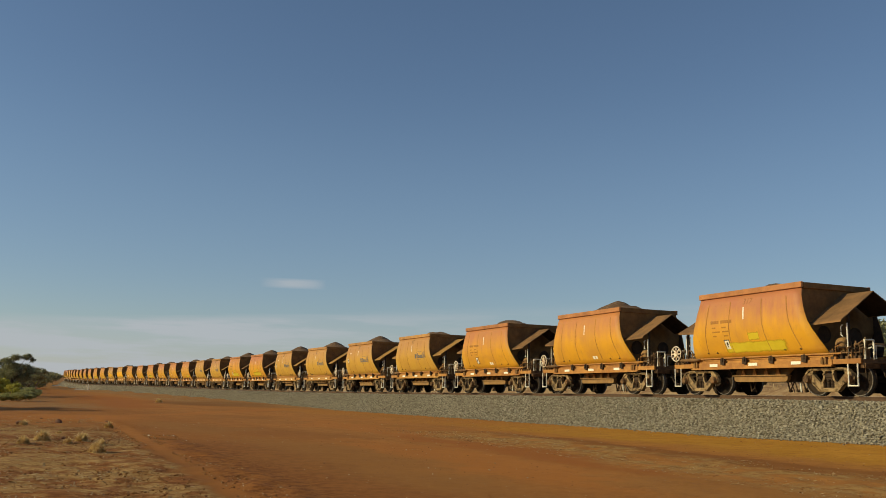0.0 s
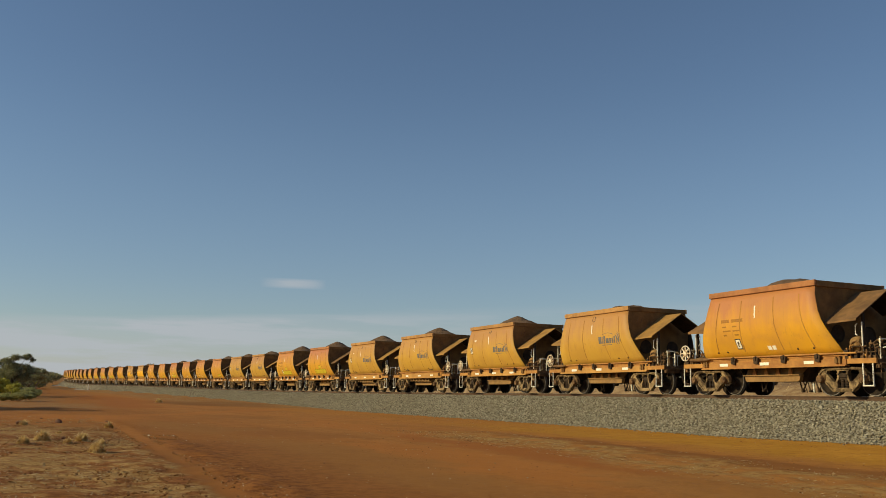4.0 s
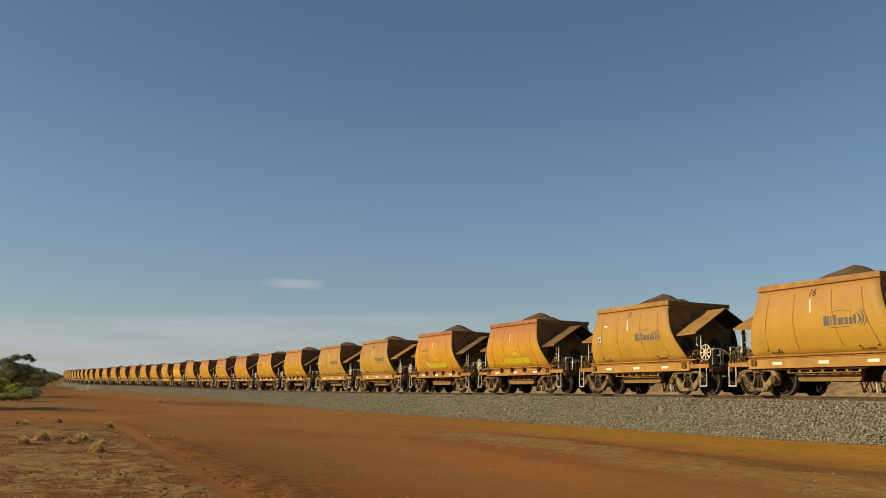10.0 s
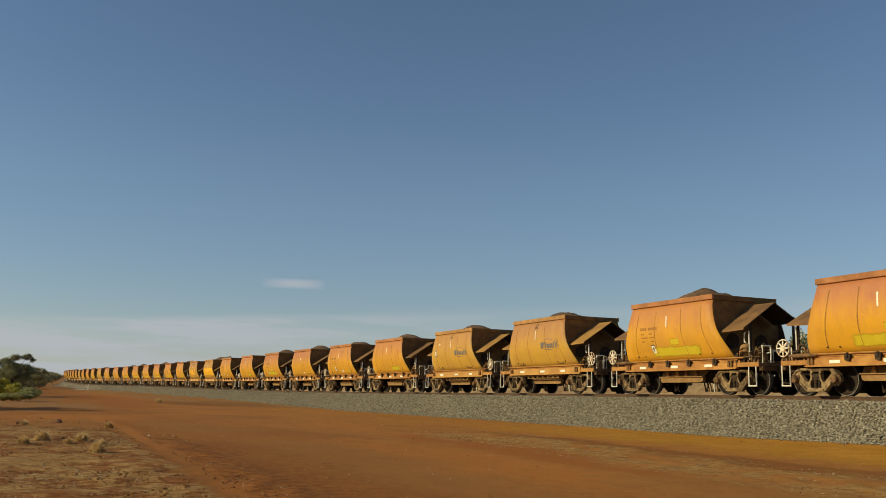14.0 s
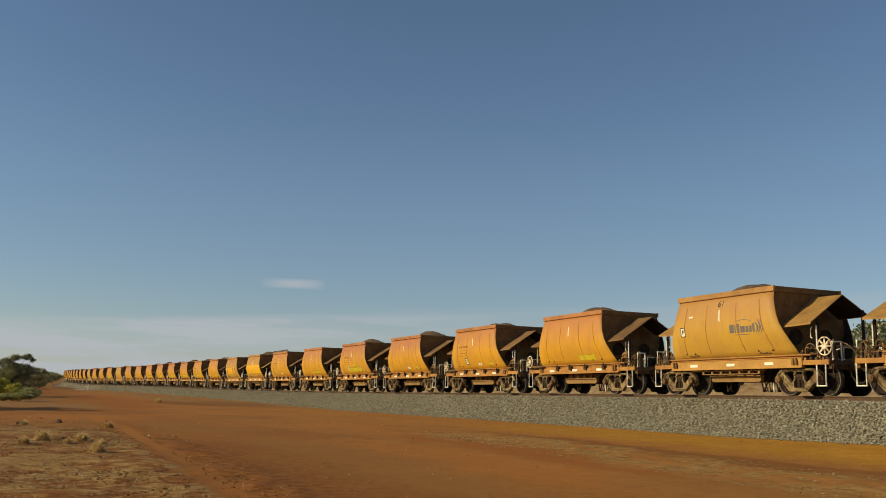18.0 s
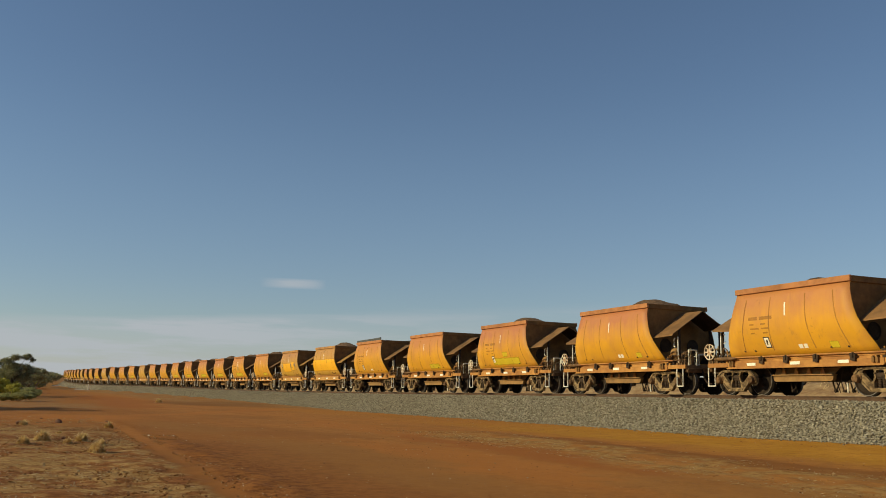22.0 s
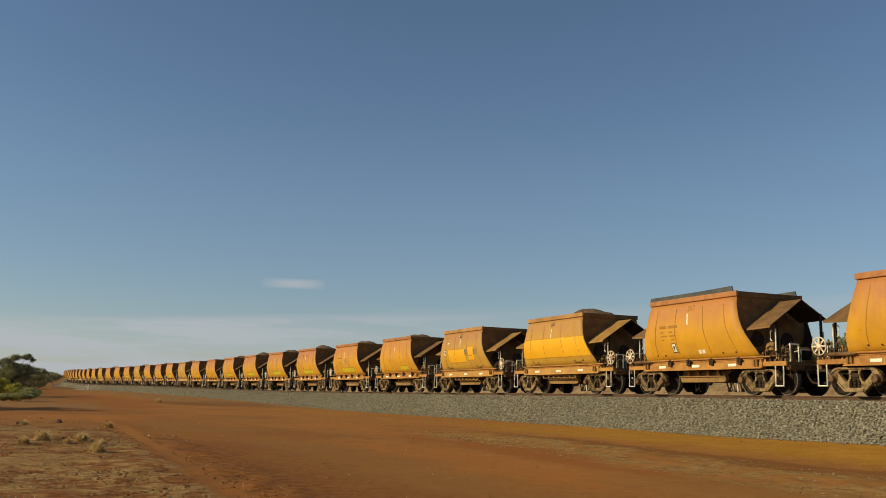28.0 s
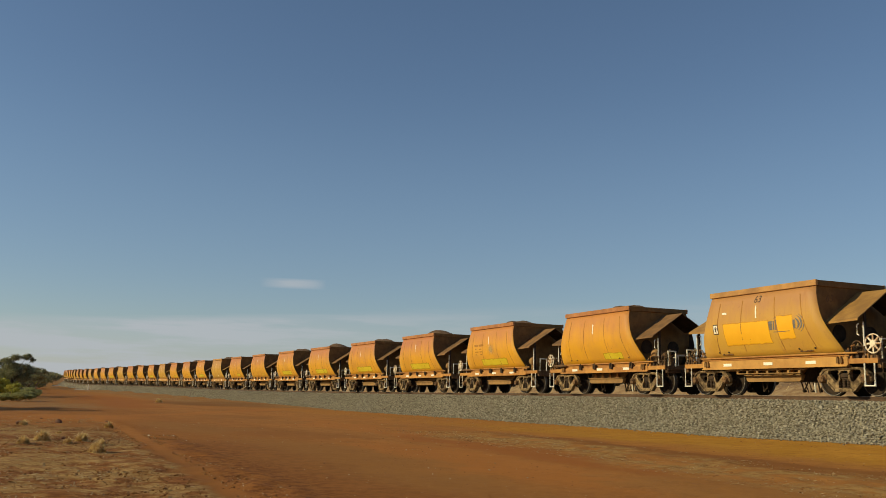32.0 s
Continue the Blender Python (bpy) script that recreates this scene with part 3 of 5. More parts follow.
def seam_mesh(u, side):
    bm = bmesh.new()
    zs = np.linspace(1.32, 2.88, 9)
    rows = []
    for z in zs:
        k = side_x(z) / 2.2
        rows.append([bm.verts.new(on_side(u * (0.25 + 0.75 * k) + d, z, l, side)) for d, l in ((-0.018, 0.003), (-0.009, 0.009), (0.009, 0.009), (0.018, 0.003))])
    for a, b in zip(rows, rows[1:]):
        for j in range(3):
            bm.faces.new((a[j], a[j + 1], b[j + 1], b[j]))
    return bm


def end_sheet_mesh(end):
    """Upright end above the hood, folded back inwards as the slope sheet below it."""
    bm = bmesh.new()
    prof = [(2.20, 3.06, 1.28), (2.20, 2.6, 1.375), (2.24, 2.25, 1.39), (2.28, 1.85, 1.34), (2.24, 1.5, 1.19), (2.16, 1.08, 0.96)]
    rows = []
    for x, z, w in prof:
        rows.append([bm.verts.new((end * x, w * k, z)) for k in (-1, -0.5, 0, 0.5, 1)])
    for x, z, w in prof[::-1]:
        rows.append([bm.verts.new((end * (x - 0.03), w * k, z)) for k in (-1, -0.5, 0, 0.5, 1)])
    rows.append(rows[0])
    for a, b in zip(rows, rows[1:]):
        for i in range(4):
            bm.faces.new((a[i], a[i + 1], b[i + 1], b[i]))
    bmesh.ops.recalc_face_normals(bm, faces=bm.faces)
    return bm


def hood_panel_mesh(end, side):
    """One pitch of the gabled hood over the end platform, with a turned-down eave lip."""
    bm = bmesh.new()
    # the pitch on the side seen is the longer one, the ridge lies off the middle
    if side < 0:
        a = [(2.19, -0.25, 2.96), (3.30, -0.25, 2.96), (3.50, 1.23, 2.06), (2.36, 1.23, 2.01)]
    else:
        a = [(2.19, 0.25, 2.96), (3.30, 0.25, 2.96), (3.42, 1.10, 2.40), (2.32, 1.10, 2.36)]
    top = [bm.verts.new((end * x, side * y, z)) for x, y, z in a]
    low = [bm.verts.new((end * x, side * y, z - 0.03)) for x, y, z in a]
    bm.faces.new(top)
    # the underside takes the second, dark material: shade put into its colour
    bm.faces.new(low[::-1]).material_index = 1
    for i in range(4):
        j = (i + 1) % 4
        bm.faces.new((top[i], top[j], low[j], low[i]))
    lip = [bm.verts.new((end * x, side * y, z)) for x, y, z in (a[2], a[3], (a[3][0], a[3][1] + 0.01, a[3][2] - 0.05), (a[2][0], a[2][1] + 0.01, a[2][2] - 0.06))]
    bm.faces.new(lip)
    bmesh.ops.recalc_face_normals(bm, faces=bm.faces)
    return bm


def handwheel_mesh(joined):
    bm = bmesh.new()
    n, m, R, r = 28, 8, 0.25, 0.02
    ring = [[bm.verts.new(((R + r * math.cos(6.2832 * j / m)) * math.cos(6.2832 * i / n), r * math.sin(6.2832 * j / m),
                           (R + r * math.cos(6.2832 * j / m)) * math.sin(6.2832 * i / n))) for j in range(m)] for i in range(n)]
    for i in range(n):
        a, b = ring[i], ring[(i + 1) % n]
        for j in range(m):
            bm.faces.new((a[j], a[(j + 1) % m], b[(j + 1) % m], b[j]))
    if joined:
        for k in range(8):
            spoke_mesh(bm, 6.2832 * k / 8)
        hub_mesh(bm)
    return bm


def spoke_mesh(bm, a=0.0):
    c, s, w, R = math.cos(a), math.sin(a), 0.024, 0.24
    pts = [(c * 0.06 - s * w * 1.3, s * 0.06 + c * w * 1.3), (c * R - s * w * 0.7, s * R + c * w * 0.7), (c * R + s * w * 0.7, s * R - c * w * 0.7), (c * 0.06 + s * w * 1.3, s * 0.06 - c * w * 1.3)]
    return add_plate(bm, pts, "Y", -0.01, 0.01)


def hub_mesh(bm):
    return add_lathe(bm, [(-0.03, 0.085), (-0.02, 0.095), (0.03, 0.095), (0.06, 0.05)], "Y", 14)


def side_frame_mesh():
    """Three-piece bogie side frame: arched top chord, sloping arms with windows, spring pocket."""
    bm = bmesh.new()
    half = [(0.0, 0.77), (0.55, 0.77), (0.70, 0.73), (0.86, 0.60), (0.90, 0.50), (0.88, 0.40), (0.80, 0.37), (0.68, 0.39), (0.56, 0.33), (0.40, 0.17), (0.34, 0.13), (0.26, 0.11), (0.0, 0.11)]
    out = half + [(-x, z) for x, z in half[-2:0:-1]]
    tri = [(0.54, 0.695), (0.23, 0.705), (0.185, 0.66), (0.195, 0.50), (0.24, 0.40), (0.31, 0.375), (0.45, 0.50), (0.57, 0.62)]
    holes = [tri, [(-x, z) for x, z in tri], [(-0.11, 0.68), (0.11, 0.68), (0.14, 0.60), (0.14, 0.46), (0.20, 0.38), (0.20, 0.22), (-0.20, 0.22), (-0.20, 0.38), (-0.14, 0.46), (-0.14, 0.60)]]
    add_holed_plate(bm, out, holes, "Y", -0.055, 0.055)
    add_box(bm, -0.30, 0.30, -0.11, 0.11, 0.105, 0.19, 0.015)
    add_box(bm, -0.56, 0.56, -0.09, 0.09, 0.715, 0.775, 0.015)
    # raised flanges along the sloping arms, and cast bosses on the columns
    for k in (-1, 1):
        add_plate(bm, [(k * x, z) for x, z in ((0.29, 0.11), (0.35, 0.125), (0.58, 0.335), (0.57, 0.385), (0.33, 0.17))], "Y", -0.09, 0.0)
        add_plate(bm, [(k * x, z) for x, z in ((0.56, 0.77), (0.70, 0.735), (0.85, 0.605), (0.80, 0.58), (0.67, 0.69), (0.55, 0.72))], "Y", -0.085, 0.0)
        add_lathe(bm, [(-0.085, 0.02), (-0.07, 0.03), (-0.05, 0.03)], "Y", 8, (k * 0.165, 0, 0.60))
    return bm


def spring_mesh():
    bm = bmesh.new()
    for x in (-0.075, 0.075):
        prof = []
        for k in range(7):
            z = 0.215 + k * 0.043
            prof += [(z, 0.045), (z + 0.012, 0.058), (z + 0.026, 0.058), (z + 0.036, 0.045)]
        add_lathe(bm, prof, "Z", 10, (x, 0, 0))
    add_box(bm, -0.135, 0.135, -0.085, 0.085, 0.50, 0.60, 0.012)
    return bm


def axle_box_mesh():
    bm = bmesh.new()
    add_lathe(bm, [(-0.16, 0.06), (-0.155, 0.10), (-0.09, 0.115), (0.06, 0.12), (0.08, 0.10)], "Y", 14)
    add_box(bm, -0.14, 0.14, -0.07, 0.07, -0.03, 0.12, 0.02)
    for a in range(3):
        t = a * 2.094 + 0.5
        add_lathe(bm, [(-0.18, 0.016), (-0.155, 0.018)], "Y", 6, (math.cos(t) * 0.065, 0, math.sin(t) * 0.065))
    return bm


WHEEL_R = 0.46


def wheelset_mesh():
    bm = bmesh.new()
    add_lathe(bm, [(-0.95, 0.06), (-0.72, 0.075), (0.72, 0.075), (0.95, 0.06)], "Y", 12)
    return bm


def wheel_mesh(side):
    bm = bmesh.new()
    y = 0.57 * side
    k = side
    add_lathe(bm, [(y - k * 0.085, 0.40), (y - k * 0.07, 0.487), (y - k * 0.045, 0.485), (y - k * 0.03, 0.462), (y + k * 0.06, 0.455),
                   (y + k * 0.065, 0.40), (y + k * 0.035, 0.385), (y + k * 0.0, 0.30), (y + k * 0.0, 0.17), (y + k * 0.05, 0.14), (y + k * 0.09, 0.13), (y + k * 0.09, 0.08)], "Y", 32)
    # a lightening slot and a paint dab show the turning
    for a in (0.0, 2.094, 4.189):
        c, s = math.cos(a) * 0.26, math.sin(a) * 0.26
        add_lathe(bm, [(y + k * 0.0, 0.045), (y + k * 0.012, 0.042)], "Y", 8, (c, 0, s))
    bmesh.ops.recalc_face_normals(bm, faces=bm.faces)
    return bm


def tread_mesh(side):
    bm = bmesh.new()
    y, k, n = 0.57 * side, side, 32
    rings = [[bm.verts.new((math.cos(6.28318 * j / n) * r, y + k * a, math.sin(6.28318 * j / n) * r)) for j in range(n)] for a, r in ((-0.028, 0.464), (0.058, 0.458), (0.0665, 0.452), (0.0665, 0.432))]
    for p, q in zip(rings, rings[1:]):
        for j in range(n):
            bm.faces.new((p[j], p[(j + 1) % n], q[(j + 1) % n], q[j]))
    bmesh.ops.recalc_face_normals(bm, faces=bm.faces)
    return bm


def coupler_mesh(end):
    bm = bmesh.new()
    add_box(bm, *sorted((end * 3.9, end * 4.28)), -0.08, 0.08, 0.74, 0.92, 0.02)
    out = [(4.25, -0.15), (4.38, -0.18), (4.50, -0.12), (4.47, -0.04), (4.40, -0.02), (4.40, 0.06), (4.49, 0.10), (4.47, 0.17), (4.34, 0.19), (4.25, 0.12)]
    add_plate(bm, [(end * x, end * y) for x, y in out], "Z", 0.70, 0.96)
    return bm


def ore_mesh(seed, peak, skew):
    """Heap of ore inside the hopper, crowned above the rim."""
    bm = bmesh.new()
    rs = np.random.RandomState(seed)
    nx, ny = 26, 16
    vs = []
    for i in range(nx + 1):
        row = []
        for j in range(ny + 1):
            x, y = -2.17 + 4.34 * i / nx, -1.27 + 2.54 * j / ny
            u, v = (x - skew) / 2.1, y / 1.25
            r = math.sqrt(u * u + v * v)
            h = math.exp(-1.7 * r * r) * (0.40 + peak)
            ripple = noise.noise(Vector((x * 1.7, y * 1.7, seed))) * 0.10 + noise.noise(Vector((x * 5, y * 5, seed))) * 0.035
            edge = min(1.0, (1.27 - abs(y)) / 0.3, (2.17 - abs(x)) / 0.3)
            row.append(bm.verts.new((x, y, 2.94 + h + ripple * edge)))
        vs.append(row)
    for a, b in zip(vs, vs[1:]):
        for j in range(ny):
            bm.faces.new((a[j], b[j], b[j + 1], a[j + 1]))
    return bm


_cache = {}


def keep(key, make):
    """One mesh shared by all alike parts."""
    if key not in _cache:
        me = bpy.data.meshes.new(key)
        bm, mat, smooth = make()
        bm.normal_update()
        bm.to_mesh(me)
        bm.free()
        for mt in mat if isinstance(mat, tuple) else (mat,):
            me.materials.append(mt)
        if smooth:
            me.polygons.foreach_set("use_smooth", [True] * len(me.polygons))
        _cache[key] = me
    return _cache[key]


def fit_part(name, key, make, parent, m=None, label=""):
    ob = new(name, keep(key, make))
    ob.parent = parent
    if m is not None:
        ob.matrix_basis = m
    if label:
        tagged(ob, label)
    return ob


def bogie(parent, x, full):
    def bolster():
        bm = bmesh.new()
        add_box(bm, -0.16, 0.16, -0.95, 0.95, 0.44, 0.62, 0.02)
        add_lathe(bm, [(0.60, 0.22), (0.80, 0.22)], "Z", 16)
        add_box(bm, -0.9, 0.9, -0.1, 0.1, 0.5, 0.58, 0.02)
        return bm, MAT_UNDER, False
    b = fit_part("bogie", "bolster", bolster, parent, pose(x, 0, 0))
    for side in (-1, 1):
        fit_part("side_frame", "side_frame", lambda: (side_frame_mesh(), MAT_BOGIE, False), b, pose(0, side * 0.93, 0), "dust-coated cast side frame")
        fit_part("spring_nest", "springs", lambda: (spring_mesh(), MAT_UNDER, False), b, pose(0, side * 0.90, 0))
        for ax in (-0.735, 0.735):
            fit_part("axle_box", "axle_box", lambda: (axle_box_mesh(), MAT_FIT, False), b, pose(ax, side * 0.95, 0.46, 0, 0, 0 if side < 0 else 180))
            if full:
                fit_part("brake_shoe", "brake_shoe", lambda: (box(-0.04, 0.04, -0.06, 0.06, -0.16, 0.16), MAT_UNDER, False), b, pose(ax * 0.3, side * 0.57, 0.42, 0, 12 if ax > 0 else -12, 0))
    sets = []
    for ax in (-0.735, 0.735):
        def whole():
            bm = wheelset_mesh()
            for side in (-1, 1):
                w = wheel_mesh(side)
                me = bpy.data.meshes.new("tmp")
                w.to_mesh(me)
                w.free()
                bm.from_mesh(me)
                bpy.data.meshes.remove(me)
            k0 = len(bm.faces)
            for side in (-1, 1):
                w = tread_mesh(side)
                me = bpy.data.meshes.new("tmp")
                w.to_mesh(me)
                w.free()
                bm.from_mesh(me)
                bpy.data.meshes.remove(me)
            bm.faces.ensure_lookup_table()
            for f in bm.faces[k0:]:
                f.material_index = 1
            return bm, (MAT_WHEEL, MAT_TREAD), False
        ws = fit_part("wheelset", "wheelset", whole, b, pose(ax, 0, WHEEL_R), "steel wheels with worn bright rims")
        sets.append(ws)
    return b


def two(bm, mat, smooth=False):
    return lambda: (bm(), mat, smooth)


def wagon(kind, full, load):
    """kind 'a': deep plain sill, handwheel at the leading end; 'b': latched doors, handwheel trailing, brake drum leading; 'c': as 'b' in paler paint."""
    w = new("ore_wagon")
    for side in (-1, 1):
        body = MAT_BODY if kind == "b" else MAT_BODY_A
        # second material paints the inner face shade-dark
        fit_part("side_sheet", f"side_sheet{kind}{side}", lambda: (side_sheet_mesh(side), (body, MAT_UNDER), True), w)
        fit_part("top_rail", f"top_rail{kind}{side}", lambda: (box(-2.24, 2.24, *sorted((side * 1.27, side * 1.36)), 3.07, 3.235, bevel=0.012), MAT_RIM if kind == "b" else MAT_RIM_A, False), w)
        if full or side < 0:
            for u in (-1.72, -0.72, 0.62, 1.62):
                fit_part("seam", f"seam{u}{side}", lambda: (seam_mesh(u, side), MAT_SEAM, False), w)
        z0 = 0.79 if kind == "a" else 0.80
        fit_part("side_sill", f"side_sill{kind}{side}", lambda: (
            add_box(box(-2.98, 2.98, *sorted((side * 1.02, side * 1.10)), z0, 1.06 if kind == "a" else 1.0), -2.98, 2.98, *sorted((side * 0.96, side * 1.14)), z0, z0 + 0.03, 0.0), MAT_SILL if kind == "b" else MAT_SILL_A, False), w)
        for end in (-1, 1):
            fit_part("platform_beam", f"platform_beam{side}{end}", lambda: (box(*sorted((end * 2.99, end * 3.95)), *sorted((side * 1.01, side * 1.085)), 0.86, 1.0), MAT_SILL, False), w)
        fit_part("foot_angle", f"foot_angle{side}", lambda: (add_box(box(-3.0, 3.0, *sorted((side * 0.97, side * 1.07)), 1.075, 1.13), -2.7, 2.7, *sorted((side * 0.9, side * 1.05)), 1.0, 1.075, 0.0), MAT_SILL, False), w)
        fit_part("door_shaft", f"door_shaft{side}", lambda: (rod([(-3.0, side * 1.115, 1.15), (3.35, side * 1.115, 1.15)], 0.026), MAT_SILL, False), w)
        refl = (-1.78, 0.0, 1.68) if kind == "a" else (-1.9, -0.10, 1.66)
        for u in refl:
            fit_part("reflector", "reflector", lambda: (box(-0.19, 0.19, -0.012, 0.0, -0.045, 0.045, bevel=0.004), MAT_REFL, False), w, pose(u, side * 1.10 if side < 0 else side * 1.112, 0.93), "white reflective strip")
        if kind != "a":
            for u in (-1.42, -0.42, 0.72, 2.02):
                fit_part("door_latch", "door_latch", two(latch_mesh, MAT_UNDER), w, pose(u, side * 1.10, 1.05, 0, 0, 0 if side < 0 else 180), "dark steel door latch")
        for u in (-2.1, -1.66, 1.3, 1.9):
            if full and side < 0:
                fit_part("bolt", f"bolt{side}{u}", lambda: (add_lathe(bmesh.new(), [(side * (side_y(1.33) - 0.01), 0.03), (side * (side_y(1.33) + 0.025), 0.026)], "Y", 6, (u, 0, 1.33)), MAT_UNDER, False), w)
        for u in (-2.74, 2.74):
            if full and side < 0:
                fit_part("jacking_lug", f"jacking_lug{side}", lambda: (lug_mesh(side), MAT_END, False), w, pose(u, 0, 0))
        if kind == "a" and full and side < 0:
            for u in (-1.75, 1.55):
                fit_part("hinge_bar", f"hinge_bar{side}", lambda: (hinge_bar_mesh(side), MAT_FIT, False), w, pose(u, 0, 0))
    for end in (-1, 1):
        # ends face away from the sun, and that shade is painted into them
        fit_part("end_sheet", f"end_sheet{end}", lambda: (end_sheet_mesh(end), MAT_END, False), w, None, "end sheet with shade painted into its colour")
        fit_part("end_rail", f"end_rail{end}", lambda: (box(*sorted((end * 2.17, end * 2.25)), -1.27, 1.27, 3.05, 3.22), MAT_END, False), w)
        for side in (-1, 1):
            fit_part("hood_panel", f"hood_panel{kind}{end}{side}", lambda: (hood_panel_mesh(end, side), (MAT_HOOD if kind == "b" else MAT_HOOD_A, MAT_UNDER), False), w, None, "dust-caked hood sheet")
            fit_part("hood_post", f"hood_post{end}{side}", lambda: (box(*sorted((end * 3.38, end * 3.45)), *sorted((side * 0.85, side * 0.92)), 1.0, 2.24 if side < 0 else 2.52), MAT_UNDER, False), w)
            if side < 0 or full:
                fit_part("grab_pole", f"grab_pole{end}{side}", lambda: (rod([(end * 3.43, side * 0.955, 1.0), (end * 3.43, side * 0.955, 1.98)], 0.02), MAT_WHITE, False), w, None, "white painted grab pole")
                fit_part("foot_step", f"foot_step{end}{side}", lambda: (rod([(end * 3.55, side * 1.12, 0.86), (end * 3.55, side * 1.12, 0.27), (end * 3.87, side * 1.12, 0.27), (end * 3.87, side * 1.12, 0.86)], 0.02), MAT_WHITE, False), w, None, "white painted stirrup step")
                fit_part("grab_iron", f"grab_iron{end}{side}", lambda: (rod([(end * 3.98, side * 0.95, 0.98), (end * 3.98, side * 0.95, 1.5), (end * 3.98, side * 0.62, 1.5), (end * 3.98, side * 0.62, 0.98)], 0.02), MAT_WHITE, False), w)
            if full and side < 0:
                fit_part("small_grab", f"small_grab{end}", lambda: (rod([(end * 3.28, -0.96, 1.62), (end * 3.22, -0.96, 1.66), (end * 3.22, -0.96, 1.9), (end * 3.28, -0.96, 1.94)], 0.016), MAT_WHITE, False), w)
        fit_part("headstock", f"headstock{end}", lambda: (box(*sorted((end * 3.86, end * 3.97)), -1.0, 1.0, 0.74, 1.0), MAT_FIT, False), w)
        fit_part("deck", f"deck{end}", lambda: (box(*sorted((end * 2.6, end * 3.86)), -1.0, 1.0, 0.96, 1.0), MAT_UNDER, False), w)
        fit_part("coupler", f"coupler{end}", lambda: (coupler_mesh(end), MAT_UNDER, False), w)
        fit_part("gusset", f"gusset{end}", lambda: (add_plate(bmesh.new(), [(end * 3.0, 1.0), (end * 3.0, 1.25), (end * 2.86, 1.25), (end * 2.86, 1.0)], "Y", -1.04, -1.0), MAT_UNDER, False), w)
        if full:
            fit_part("brake_hose", f"brake_hose{end}", lambda: (rod([(end * 3.95, 0.3, 0.8), (end * 4.15, 0.32, 0.62), (end * 4.3, 0.3, 0.45), (end * 4.45, 0.28, 0.42)], 0.025), MAT_UNDER, True), w)
            fit_part("uncoupling_rod", f"uncoupling_rod{end}", lambda: (rod([(end * 4.02, -1.0, 0.62), (end * 4.02, -1.0, 0.86), (end * 4.05, -0.2, 0.9), (end * 4.2, 0, 0.92)], 0.016), MAT_FIT, False), w)
            for yv in (-0.6, 0.6):
                fit_part("vent", f"vent{end}{yv}", lambda: (add_lathe(bmesh.new(), [(end * 2.24, 0.25), (end * 2.295, 0.25), (end * 2.297, 0.22), (end * 2.28, 0.21)], "X", 20, (0, yv, 1.74)), MAT_UNDER, False), w)
            for k, (pts, r) in enumerate(PIPES):
                fit_part("pipe", f"pipe{end}{k}", lambda: (pipe_mesh(end, pts, r, k), (MAT_FIT, MAT_UNDER, MAT_FIT, MAT_WHITE, MAT_UNDER, MAT_UNDER, MAT_FIT, MAT_SILL)[k], False), w)
            for k, (pts, r) in enumerate(HOSES):
                if k == 0 and kind == "b":
                    continue
                fit_part("hose", f"hose{end}{k}", lambda: (hose_mesh(end, pts, r), (MAT_BOGIE, MAT_UNDER, MAT_FIT)[k], True), w)
            for k, q in enumerate(STEMS):
                fit_part("valve_stem", f"stem{end}{k}", lambda: (stem_mesh(end, *q), (MAT_BOGIE, MAT_FIT, MAT_UNDER)[k % 3], True), w)
            for k, (x0, x1, y0, y1, z0, z1) in enumerate(VALVES):
                fit_part("valve_box", f"valve{end}{k}", lambda: (box(*sorted((end * x0, end * x1)), y0, y1, z0, z1), (MAT_FIT, MAT_UNDER, MAT_SILL)[k % 3], False), w)
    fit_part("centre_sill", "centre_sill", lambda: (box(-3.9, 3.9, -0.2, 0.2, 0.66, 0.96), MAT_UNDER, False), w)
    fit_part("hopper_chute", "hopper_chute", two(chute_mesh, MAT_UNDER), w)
    fit_part("door_beam", "door_beam", two(beam_mesh, MAT_BEAM), w, None, "dusty yellow discharge door beam")
    if kind == "a":
        fit_part("slot_rack", "slot_rack", two(slot_rack_mesh, MAT_BEAM), w, None, "dusty cast rack with long slots")
    if full:
        for k, u in enumerate((-0.9, 0.72, 1.02, 1.34)):
            fit_part("brake_rod", f"brake_rod{u}", lambda: (linkage_mesh(u, (0.1, 0.18, 0.06, 0.2)[k]), MAT_UNDER, False), w)
        fit_part("marker_rod", "marker_rod", lambda: (rod([(1.2, -0.5, 0.36), (1.22, -0.5, 0.10)], 0.022, 6), MAT_WHITE, False), w, None, "short white painted rod")
        for u in (-0.95, -0.45, 0.05, 0.55):
            fit_part("door_bracket", "door_bracket", lambda: (add_plate(bmesh.new(), [(-0.10, 0.62), (0.10, 0.62), (0.02, 0.80), (-0.02, 0.80)], "Y", -0.74, -0.70), MAT_SILL, False), w, pose(u, 0, 0))
    if kind == "a":
        hx = 3.86
    else:
        hx = -3.80
        fit_part("brake_drum", "brake_drum", two(drum_mesh, MAT_BEAM), w, None, "dusty yellow brake cylinder")
        fit_part("door_lever", "door_lever", lambda: (add_lathe(bmesh.new(), [(-3.55, 0.02), (-3.45, 0.045), (-3.1, 0.06), (-2.75, 0.055), (-2.5, 0.02)], "X", 10, (0, -1.15, 1.13)), MAT_FIT, False), w, None, "brown tapered door lever")
    if full:
        hw = fit_part("handwheel", "handwheel_rim", lambda: (handwheel_mesh(False), MAT_WHEELWHITE, True), w, pose(hx, -1.12, 1.37), "white spoked brake handwheel")
        for k in range(8):
            fit_part("spoke", "spoke", lambda: (spoke_mesh(bmesh.new()), MAT_WHEELWHITE, False), hw, pose(0, 0, 0, 0, 45 * k, 0))
